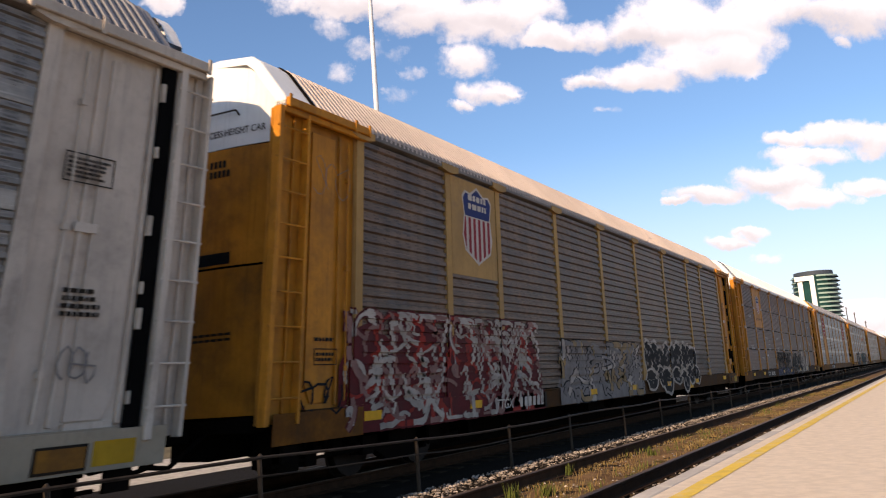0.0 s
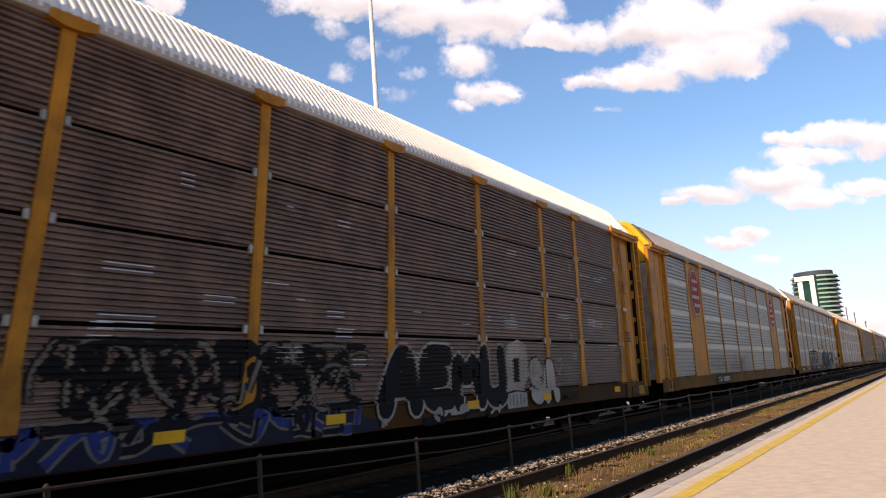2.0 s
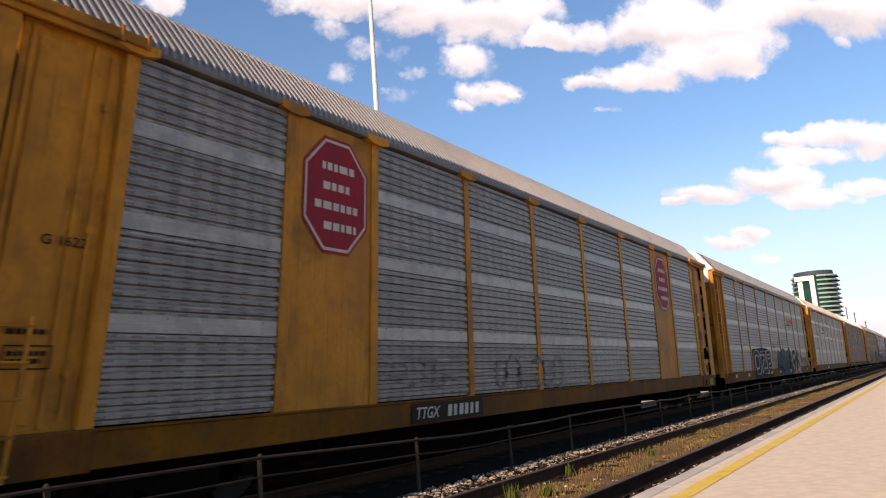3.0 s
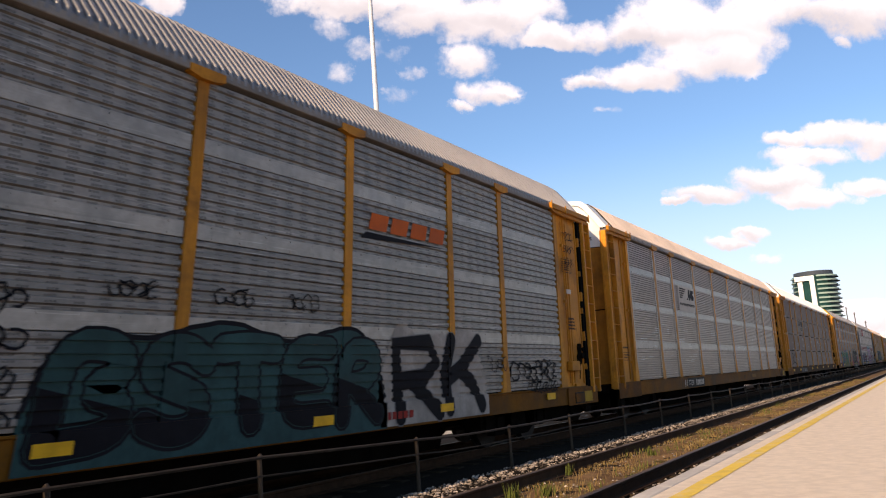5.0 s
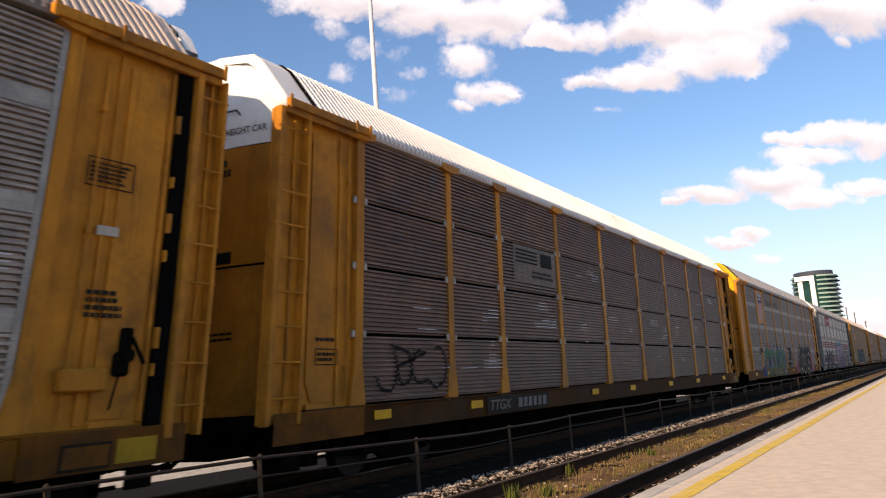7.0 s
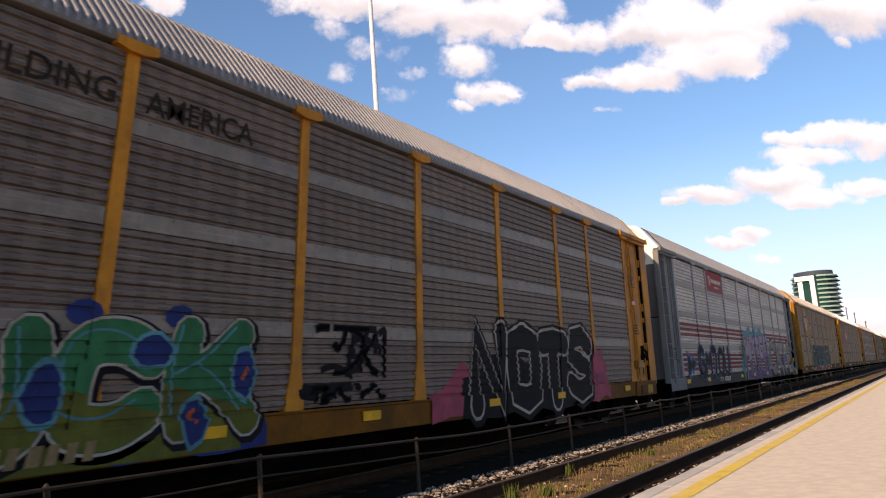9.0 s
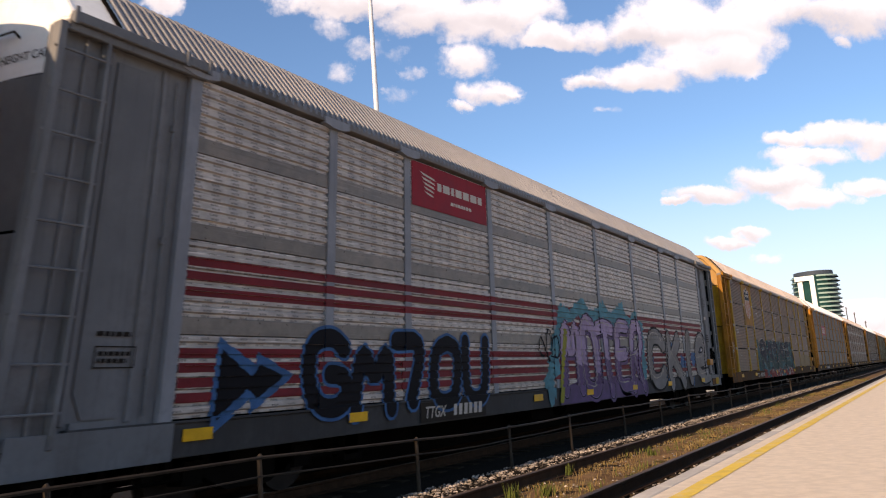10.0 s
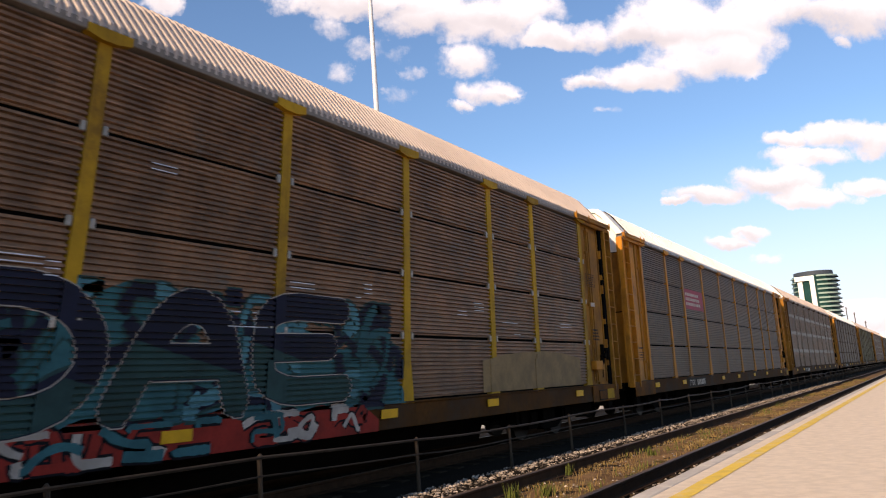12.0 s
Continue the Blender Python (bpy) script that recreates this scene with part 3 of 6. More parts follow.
def underframe_mesh():
    bm = bmesh.new()
    box(bm, 0.55, LONG - 0.55, -1.42, 1.42, 0.86, 1.0)
    box(bm, 0.3, LONG - 0.3, -0.35, 0.35, 0.45, 0.9)
    prism(bm, [(4.9, 0.88), (5.3, 0.08), (LONG - 5.3, 0.08), (LONG - 4.9, 0.88)], -0.3, 0.3)
    for i in range(9):
        x = 2.0 + i * (LONG - 4.0) / 8
        box(bm, x - 0.06, x + 0.06, -1.40, 1.40, 0.66, 0.9)
    box(bm, 11.5, 12.6, -1.1, -0.5, 0.4, 0.86)
    rod(bm, (13.4, -0.9, 0.6), (14.6, -0.9, 0.6), 0.2, 12)
    for s in (-1, 1):
        for x in (0.62, LONG - 0.62):
            box(bm, x - 0.14, x + 0.14, s * 1.42 - 0.03, s * 1.42 + 0.03, 0.40, 0.95)
    rng = random.Random(12)
    for mirror in (0, 1):
        for k in range(16):
            x, w = rng.uniform(0.7, 5.6), rng.uniform(0.05, 0.45)
            x = LONG - x if mirror else x
            z0 = rng.uniform(0.22, 0.55)
            box(bm, x - w / 2, x + w / 2, -1.1, -1.0 + rng.uniform(0, 0.3), z0, 0.9, 0.01)
        for k in range(3):
            a, b = (0.6, 5.4) if not mirror else (LONG - 5.4, LONG - 0.6)
            rod(bm, (a, -1.05 + 0.4 * k, 0.36 + 0.07 * k), (b, -1.05 + 0.4 * k, 0.40 + 0.07 * k), 0.025, 6)
    return bm


def coupler_mesh():
    bm = boxed(-0.52, 0.6, -0.12, 0.12, 0.68, 0.92, 0.02)
    box(bm, -0.74, -0.5, -0.22, 0.2, 0.62, 0.98, 0.05)
    box(bm, 0.15, 0.45, -1.2, 1.2, 0.78, 0.98, 0.02)
    for s in (-1, 1):
        rod(bm, (0.2, s * 0.4, 0.8), (-0.35, s * 0.4, 0.45), 0.03, 6)
        rod(bm, (-0.35, s * 0.4, 0.45), (-0.68, s * 0.3, 0.5), 0.03, 6)
    return bm


def door_mesh(flip):
    """The sheet between the ladder and the first panel, with two folds and a box at its foot."""
    bm = bmesh.new()
    box(bm, 0.62, 2.0 if flip else 1.76, -SIDE + 0.07, -SIDE + 0.12, 0.98, 4.95)
    for x in (0.70, 1.40):
        box(bm, x, x + 0.05, -SIDE + 0.035, -SIDE + 0.08, 1.05, 4.9, 0.008)
    box(bm, 0.80, 1.30, -SIDE + 0.02, -SIDE + 0.08, 1.0, 1.08)
    return turned(bm, flip)


def turned(bm, flip, W=1.80):
    """Mirrors a corner piece for the other end."""
    if flip:
        for v in bm.verts:
            v.co.x = W - v.co.x
        bmesh.ops.reverse_faces(bm, faces=bm.faces[:])
    return bm


def door_fold_mesh(flip):
    """The raised middle field of the door, with a slanted foot."""
    bm = prism(bmesh.new(), [(0.80, 1.35), (0.92, 1.10), (1.30, 1.10), (1.30, 4.80), (0.80, 4.80)], -SIDE + 0.045, -SIDE + 0.08)
    return turned(bm, flip)


def header_mesh(flip):
    """The beam over the end door, with upright bracket plates."""
    far = 2.42 if flip else 1.95
    bm = boxed(0.10, far, -SIDE - 0.12, -SIDE - 0.06, 4.99, 5.11, 0.01)
    box(bm, 0.10, 1.95, -SIDE - 0.065, -SIDE + 0.0, 4.91, 4.995, 0.01)
    for x in (0.10, 1.56, far - 0.05):
        box(bm, x, x + 0.05, -SIDE - 0.135, -SIDE - 0.115, 4.96, 5.15, 0.004)
    return turned(bm, flip)


def lock_rod_mesh(flip):
    bm = rod(bmesh.new(), (1.60, -SIDE + 0.03, 1.1), (1.60, -SIDE + 0.03, 4.8), 0.016, 6)
    for z in (1.5, 2.9, 4.2):
        box(bm, 1.57, 1.63, -SIDE + 0.01, -SIDE + 0.075, z, z + 0.07)
    return turned(bm, flip)


# ---- ground, track and platform ----
TRACK, NEAR_TRACK = 8.32, 3.98
GROUND = -0.20


def ground_sheets():
    bm = bmesh.new()
    grid_sheet(bm, [[(x, -1500, -0.55), (x, 1500, -0.55)] for x in (-1500, 3000)])
    tagged(part("ground", bm, EARTH), "dry earth and grass around the tracks", "ground", kind="structure")
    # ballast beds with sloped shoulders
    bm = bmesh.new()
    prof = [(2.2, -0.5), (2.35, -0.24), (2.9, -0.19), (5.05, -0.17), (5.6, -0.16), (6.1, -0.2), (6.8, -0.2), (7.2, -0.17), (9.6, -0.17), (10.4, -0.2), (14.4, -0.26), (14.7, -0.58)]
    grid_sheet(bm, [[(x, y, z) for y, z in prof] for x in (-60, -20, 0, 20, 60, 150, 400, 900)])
    tagged(part("ballast", bm, BALLAST), "crushed stone bed under two tracks, darkened in colour for the train's shade", "ballast", kind="structure")
    # added pale strip: sun glare on the far ballast, put into its colour
    bm = bmesh.new()
    grid_sheet(bm, [[(x, 13.0, -0.23), (x, 14.3, -0.252), (x, 16.0, -0.27), (x, 19.0, -0.3), (x, 20.0, -0.57)] for x in (-60, 0, 60, 400, 900)])
    tagged(part("gravel_strip", bm, LIT_BALLAST), "ballast strip beyond the train track, its colour brightened for sunlight", "gravel", kind="structure")
    bm = bmesh.new()
    rows = []
    for i in range(161):
        x = -12 + i * 0.6
        rows.append([(x, 3.30 + k * 0.17, -0.155 + 0.035 * noise.noise((x * 0.9, k * 0.6, 0)) + (-0.04 if k in (0, 8) else 0)) for k in range(9)])
    rows.append([(700, 3.30 + k * 0.17, -0.15) for k in range(9)])
    grid_sheet(bm, rows)
    tagged(part("track_dirt", bm, DIRT), "dry brown dirt between the near rails", "dirt", kind="structure")


def rail_profile():
    return [(-0.07, -0.17), (0.07, -0.17), (0.07, -0.155), (0.012, -0.135), (0.012, -0.045), (0.036, -0.03), (0.036, -0.006), (0.028, 0.0), (-0.028, 0.0), (-0.036, -0.006), (-0.036, -0.03), (-0.012, -0.045), (-0.012, -0.135), (-0.07, -0.155)]


def rails():
    for cy in (NEAR_TRACK, TRACK):
        for s in (-1, 1):
            bm = bmesh.new()
            y = cy + s * 0.7525
            loop = [[bm.verts.new((x, y + a, b)) for a, b in rail_profile()] for x in (-60, 900)]
            n = len(loop[0])
            for k in range(n):
                j = (k + 1) % n
                bm.faces.new((loop[0][k], loop[1][k], loop[1][j], loop[0][j]))
            bmesh.ops.recalc_face_normals(bm, faces=bm.faces[:])
            ob = part("rail", bm, RAIL_SIDE)
            ob.data.materials.append(RAIL_TOP)
            for p in ob.data.polygons:
                if all(ob.data.vertices[v].co.z > -0.008 for v in p.vertices):
                    p.material_index = 1
            tagged(ob, "rusty steel rail with a worn bright head", "rail", "rails", "structure")


def ties():
    for cy in (NEAR_TRACK, TRACK):
        row = tagged(new("tie_row"), "weathered wooden ties half buried in ballast", "railway ties", kind="structure")
        for i in range(95):
            x = -4 + i * 0.55
            part("tie", shared("tie", lambda: boxed(-0.11, 0.11, -1.28, 1.28, -0.30, -0.162, 0.012), TIE), TIE, row, at=(x + random.uniform(-0.02, 0.02), cy, random.uniform(-0.004, 0.006)))


def platform():
    bm = bmesh.new()
    box(bm, -40, 700, -9.0, 2.036, -0.56, 0.22)
    tagged(part("platform", bm, CONCRETE), "pale sunlit concrete station platform", "platform", kind="structure")
    coping = tagged(new("platform_edge"), "concrete coping stones along the platform edge", "platform edge", kind="structure")
    for i in range(170):
        x = -8 + i * 1.5
        part("coping_stone", shared("coping_stone", lambda: boxed(0.004, 1.496, 2.044, 2.20, -0.05, 0.222, 0.012), KERB), KERB, coping, at=(x, random.uniform(-0.006, 0.006), random.uniform(-0.003, 0.002)))
    bm = boxed(-8, 700, 2.05, 2.15, -0.56, -0.06)
    part("edge_wall", bm, KERB, coping)
    bm = bmesh.new()
    n = 260
    rng = random.Random(5)
    rows = []
    for i in range(n + 1):
        x = -10 + i * 0.4 if i < n else 700
        rows.append([(x, 1.735 + rng.uniform(-0.006, 0.006), 0.2245), (x, 1.885 + rng.uniform(-0.006, 0.006), 0.2245)])
    grid_sheet(bm, rows)
    bmesh.ops.recalc_face_normals(bm, faces=bm.faces[:])
    tagged(part("yellow_line", bm, LINE), "worn yellow safety line painted along the platform", "safety line", kind="structure")


def stones():
    """Loose crushed stone over the beds."""
    rng = random.Random(3)
    bm = bmesh.new()
    verts, faces = [], []

    def stone(x, y, z, r):
        base = len(verts)
        a = rng.uniform(0, 6.28)
        pts = [(1, 0, 0), (-1, 0, 0), (0, 1, 0), (0, -1, 0), (0, 0, 1), (0, 0, -1), (0.6, 0.6, 0.5), (-0.6, -0.5, 0.55)]
        for px, py, pz in pts:
            q = rng.uniform(0.7, 1.15) * r
            verts.append((x + q * (px * math.cos(a) - py * math.sin(a)), y + q * (px * math.sin(a) + py * math.cos(a)), z + q * pz * 0.75))
        for f in ((0, 2, 6), (2, 4, 6), (4, 0, 6), (1, 3, 7), (3, 4, 7), (4, 1, 7), (2, 1, 4), (3, 0, 4), (2, 0, 5), (1, 2, 5), (3, 1, 5), (0, 3, 5)):
            faces.append([base + k for k in f])

    # pale stones only where sun falls; beyond, the darkened bed stands for shade
    for _ in range(15000):
        x = 3 + 60 * rng.random() ** 1.7
        y = rng.uniform(4.85, 6.15)
        stone(x, y, -0.175 + rng.uniform(-0.012, 0.015), rng.uniform(0.012, 0.034))
    for _ in range(2500):
        x = 3 + 40 * rng.random() ** 1.7
        y = rng.choice((rng.uniform(2.4, 3.15), rng.uniform(3.3, 4.7)))
        stone(x, y, -0.165 + rng.uniform(-0.012, 0.01), rng.uniform(0.012, 0.03))
    bm.free()
    me = bpy.data.meshes.new("loose_stones")
    me.from_pydata(verts, [], faces)
    me.materials.append(STONE)
    tagged(new("loose_stones", me), "loose grey crushed stones on the track bed", "stones", kind="stuff")


def weeds():
    rng = random.Random(8)
    for name, mat, count, area, tall, label in (("dry_grass", STRAW, 16000, (3.33, 4.66), 0.075, "dry straw coloured grass between the near rails"), ("green_weeds", WEED, 1500, (3.4, 4.65), 0.13, "low green weeds growing between the near rails")):
        verts, faces = [], []
        clumps = [(4 + 60 * rng.random() ** 1.6, rng.uniform(*area), rng.uniform(0.3, 1.0)) for _ in range(230 if mat is STRAW else 70)]
        if mat is WEED:
            clumps += [(8.6, 4.4, 1.6), (8.9, 4.1, 1.4), (10.9, 4.66, 1.3), (13.4, 4.2, 1.3)] * 3
        for _ in range(count):
            cx, cy, k = rng.choice(clumps)
            x, y = cx + rng.gauss(0, (0.2 + 0.2 * k) if k < 1.2 else 0.07), min(area[1], max(area[0], cy + rng.gauss(0, 0.11 if k < 1.2 else 0.05)))
            h = tall * rng.uniform(0.3, 1.1) * (0.5 + 0.7 * k)
            a, lean = rng.uniform(0, 6.28), rng.uniform(0.0, 0.6) * h
            w = rng.uniform(0.002, 0.0045) * (1.5 if mat is WEED else 1)
            dx, dy = math.cos(a), math.sin(a)
            b = len(verts)
            z0 = -0.17
            verts += [(x - w * dy, y + w * dx, z0), (x + w * dy, y - w * dx, z0), (x + lean * 0.4 * dx + w * dy, y + lean * 0.4 * dy - w * dx, z0 + h * 0.6), (x + lean * 0.4 * dx - w * dy, y + lean * 0.4 * dy + w * dx, z0 + h * 0.6), (x + lean * dx, y + lean * dy, z0 + h)]
            faces += [[b, b + 1, b + 2, b + 3], [b + 3, b + 2, b + 4]]
        me = bpy.data.meshes.new(name)
        me.from_pydata(verts, [], faces)
        me.materials.append(mat)
        tagged(new(name, me), label, "grass" if mat is STRAW else "weeds", kind="stuff")


def fence():
    """A low intertrack fence: leaning posts, a top rail and a middle rail that sag and bend from post to post."""
    rng = random.Random(12)
    thing = tagged(new("fence"), "low dull steel fence with bent rails between the tracks", "fence")
    thing.location = (0, 6.1, -0.2)
    xs = [-1.6, 1.2, 3.9, 6.25, 9.2, 12.0, 14.6, 17.8, 20.7, 23.6] + [26.4 + 2.8 * i for i in range(40)]
    tops = [0.82, 0.81, 0.80, 0.79, 0.71, 0.67, 0.69, 0.685, 0.70, 0.70]
    heads = []
    for i, x in enumerate(xs):
        h = tops[i] if i < len(tops) else 0.70 + rng.uniform(-0.02, 0.02)
        lean = rng.uniform(-0.02, 0.02)
        bm = rod(bmesh.new(), (x, 0, -0.25), (x + lean, rng.uniform(-0.02, 0.02), h + 0.015), 0.028, 8)
        rod(bm, (x + lean, 0, h + 0.01), (x + lean, 0, h + 0.04), 0.034, 8, 0.012)
        part("fence_post", bm, FENCE, thing)
        heads.append((x + lean, h))
    for drop, r, nm in ((0.0, 0.019, "top_rail"), (0.19, 0.011, "middle_rail")):
        for (xa, ha), (xb, hb) in zip(heads, heads[1:]):
            bm = bmesh.new()
            sag = rng.uniform(-0.012, 0.03) if drop == 0 else rng.uniform(0.0, 0.03)
            n = 5
            pts = [(xa + (xb - xa) * k / n, -0.03, ha + (hb - ha) * k / n - drop - sag * math.sin(math.pi * k / n)) for k in range(n + 1)]
            for a, b in zip(pts, pts[1:]):
                rod(bm, a, b, r, 6)
            part(nm, bm, FENCE, thing)


# ---- the distance ----
def mast():
    thing = tagged(new("light_mast"), "tall slender pale grey steel light mast", "mast")
    thing.location = (35.8, 25.0, -0.55)
    part("shaft", rod(bmesh.new(), (0, 0, 0.2), (-0.35, 0, 30), 0.21, 14, 0.11), MAST, thing)
    part("foot", rod(bmesh.new(), (0, 0, 0), (0, 0, 0.25), 0.4, 12), MAST, thing)
    head = part("lamp_ring", rod(bmesh.new(), (-0.35, 0, 29.7), (-0.35, 0, 30.1), 0.7, 14), MAST, thing)
    for k in range(6):
        a = k * math.tau / 6
        part("floodlight", boxed(-0.35 + 0.9 * math.cos(a) - 0.2, -0.35 + 0.9 * math.cos(a) + 0.2, 0.9 * math.sin(a) - 0.2, 0.9 * math.sin(a) + 0.2, 29.5, 29.85, 0.04), DARK_CLAD, thing)


def tower():
    """A rounded glass tower block with balconies on every storey."""
    thing = tagged(new("tower_block"), "rounded green glass apartment tower with pale balconies", "building")
    R = 18.6
    thing.location = (800.0, 80.6, -0.55)
    floors, H = 20, 4.02

    def ring(bm, r, z0, z1, a0, a1, steps=20):
        lo = [bm.verts.new((r * math.cos(a0 + (a1 - a0) * k / steps), r * math.sin(a0 + (a1 - a0) * k / steps), z0)) for k in range(steps + 1)]
        hi = [bm.verts.new((v.co.x, v.co.y, z1)) for v in lo]
        for k in range(steps):
            bm.faces.new((lo[k], lo[k + 1], hi[k + 1], hi[k]))
        bm.faces.new(hi)
        bm.faces.new(lo[::-1])
        bm.faces.new((lo[steps], lo[0], hi[0], hi[steps]))
        return bm

    part("glass_body", ring(bmesh.new(), R, 0, floors * H, 0, math.tau * 0.999, 32), GLASS, thing)
    part("roof_storey", ring(bmesh.new(), R * 0.9, floors * H, floors * H + 4.0, 0, math.tau * 0.999, 32), DARK_CLAD, thing)
    for i in range(1, floors + 1):
        front = part("balcony", ring(bmesh.new(), R * 1.06, i * H - 1.7, i * H - 0.3, math.radians(192), math.radians(318), 14), SLAB, thing)
        reach = 1.12 + 0.04 * (i % 2)
        part("slab_edge", ring(bmesh.new(), R * reach, i * H - 2.1, i * H - 1.75, math.radians(215), math.radians(322), 12), DARK_CLAD, front)
        part("balcony", ring(bmesh.new(), R * 1.06, i * H - 1.7, i * H - 1.0, math.radians(95), math.radians(140), 8), SLAB, thing)
    for a in (148, 181):
        c = Vector((R * 1.02 * math.cos(math.radians(a)), R * 1.02 * math.sin(math.radians(a)), 0))
        part("pier", boxed(c.x - 1.8, c.x + 1.8, c.y - 2.0, c.y + 2.0, 0, floors * H - 1.0), CLAD, thing)
    part("crown_beam", boxed(-R * 1.06, -R * 0.80, -2.0, 14.0, floors * H - 4.8, floors * H - 0.6), CLAD, thing)


def far_poles():
    for i, (x, y, h) in enumerate(((230.0, 16.6, 15.6), (235.0, 15.2, 14.3), (240.0, 13.2, 12.0))):
        thing = tagged(new("utility_pole"), "thin distant pole beyond the train", "pole", "distant poles")
        thing.location = (x, y, -0.55)
        part("shaft", rod(bmesh.new(), (0, 0, 0), (0, 0, h), 0.16, 8, 0.1), FENCE, thing)
        part("crossarm", boxed(-0.05, 0.05, -0.3, 0.3, h - 0.5, h - 0.4), FENCE, thing)


ground_sheets()
rails()
platform()
fence()
stones()
weeds()
mast()
tower()
far_poles()

# ---- the train ----
CARS = []


def low_ladder(car):
    lad = part("ladder", boxed(0.72, 0.76, -SIDE - 0.06, -SIDE - 0.03, 0.62, 2.05), YELLOW, car)
    part("upright", boxed(1.10, 1.14, -SIDE - 0.06, -SIDE - 0.03, 0.62, 2.05), YELLOW, lad)
    for i in range(5):
        part("rung", rod(bmesh.new(), (0.70, -SIDE - 0.05, 0.68 + i * 0.32), (1.16, -SIDE - 0.05, 0.68 + i * 0.32), 0.014, 6), YELLOW, lad)


def train():
    C = CARS.append
    C(carrier("pale grey car carrier with perforated sides", "banded", PALE, PANEL_HOLED, BAND, ROOF_GREY, WHITE, sill_paint=CREAM))
    C(carrier("tan car carrier with grimy dark panels and red graffiti", "broad", YELLOW, PANEL_TAUPE, BAND, ROOF_TAN, WHITE, sill_paint=GRIME_YELLOW, post_paint=TAN))
    C(carrier("yellow car carrier with dark split panels and white roof", "split", YELLOW, PANEL_DARK, BAND, ROOF_WHITE, WHITE, tall=True, sill_paint=GRIME_YELLOW, eave=ROOF_TAN))
    C(carrier("yellow car carrier with zinc panels and red octagon signs", "banded", YELLOW, PANEL_HOLED, BAND, ROOF_GREY, BRIGHT_YELLOW, foot=False, ladder=False, solid=(1, 7), end_paint=CREAM, sill_paint=SILL_YELLOW))
    part("end_channel", boxed(0.02, 0.10, -1.44, -1.14, 1.0, 4.5, 0.02), BAND, CARS[3], "dented zinc channel on the end door")
    low_ladder(CARS[3])
    C(carrier("yellow car carrier with perforated panels and black graffiti", "banded", YELLOW, PANEL_HOLED, BAND, ROOF_GREY, WHITE, sill_paint=SILL_YELLOW))
    C(carrier("yellow car carrier with bright galvanised panels", "fineband", YELLOW, PANEL_ZINC, BAND, ROOF_TAN, WHITE, sill_paint=SILL_YELLOW))
    C(carrier("yellow car carrier with dark grimy split panels", "split", YELLOW, PANEL_DARK, BAND, ROOF_WHITE, WHITE, tall=True, sill_paint=GRIME_YELLOW, eave=ROOF_TAN))
    C(carrier("yellow car carrier with dark perforated panels and graffiti", "banded", YELLOW, PANEL_HOLED_DARK, BAND_DARK, ROOF_GREY, BRIGHT_YELLOW, ladder=False, tail=BRIGHT_YELLOW, sill_paint=SILL_YELLOW))
    C(carrier("pale grey car carrier with red stripes and purple graffiti", "banded", WORN_GREY, PANEL_PALE, BAND_DARK, ROOF_GREY, WHITE, foot=False, post_paint=GREY_PAINT, sill_paint=SILL_GREY))
    C(carrier("rusty yellow car carrier with brown panels and teal graffiti", "split", OLD_YELLOW, PANEL_BROWN, BAND, ROOF_TAN, TAN, post_paint=RUSTY_POST, sill_paint=GRIME_YELLOW, end_paint=RUSTY_POST))
    for i in range(10, 19):
        style, panel, roof = (("fineband", PANEL_BROWN, ROOF_TAN), ("split", PANEL_TAUPE, ROOF_WHITE), ("broad", PANEL_OLIVE, ROOF_TAN))[(i + 1) % 3 if i > 10 else 1]
        C(carrier("weathered yellow car carrier farther back in the train", style, (YELLOW, OLD_YELLOW)[i % 2], panel, BAND_DARK, roof, WHITE, sill_paint=GRIME_YELLOW, post_paint=(YELLOW if i == 10 else GRIME_YELLOW)))


SPEED, START = 20.40, 7.06
# the couplings are drawn out a little more towards the rear
SLACK = {0: 0.15, 1: 0.18, 2: 0.09, 3: 0.06, 4: 0.15, 5: 0.2, 6: 0.0, 7: 0.68, 8: 0.76, 9: 1.45}


def motions():
    for n, car in enumerate(CARS):
        walk(car, [(t * 0.5, pose(START + SLACK.get(n, 1.3) - SPEED * t * 0.5 + (n - 1) * PITCH, TRACK, 0)) for t in range(25)])


# ---- paint, signs and lettering on the cars ----
def spray(name, rgb, vary=0.3):
    rgb = (rgb[0] * 1.0, rgb[1] * 0.88, rgb[2] * 0.76)
    return material(name, rgb, 0.62, vary=vary, scale=2.5, streak=0.3)


RED_SPRAY = spray("red_spray_paint", (0.27, 0.028, 0.022))
FADED_PINK = spray("faded_pink_spray_paint", (0.26, 0.15, 0.145))
DARK_RED = spray("dark_red_spray_paint", (0.10, 0.014, 0.018))
PINK_SPRAY = spray("pink_spray_paint", (0.375, 0.075, 0.1275))
WHITE_SPRAY = spray("off_white_spray_paint", (0.375, 0.36, 0.3525))
GREY_SPRAY = spray("grey_spray_paint", (0.2025, 0.2025, 0.2175))
DIM_SPRAY = spray("faded_grey_spray_paint", (0.14, 0.13, 0.12))
BLUE_SPRAY = spray("blue_spray_paint", (0.0338, 0.1275, 0.315))
NAVY_SPRAY = spray("dark_blue_spray_paint", (0.012, 0.016, 0.038))
ROYAL_SPRAY = spray("royal_blue_spray_paint", (0.015, 0.0338, 0.165))
TEAL_SPRAY = spray("teal_spray_paint", (0.0200, 0.1250, 0.1625))
SKY_TEAL = spray("pale_teal_spray_paint", (0.0562, 0.2375, 0.3250))
DEEP_TEAL = spray("deep_teal_spray_paint", (0.0188, 0.0638, 0.0713))
GREEN_SPRAY = spray("green_spray_paint", (0.015, 0.1425, 0.0675))
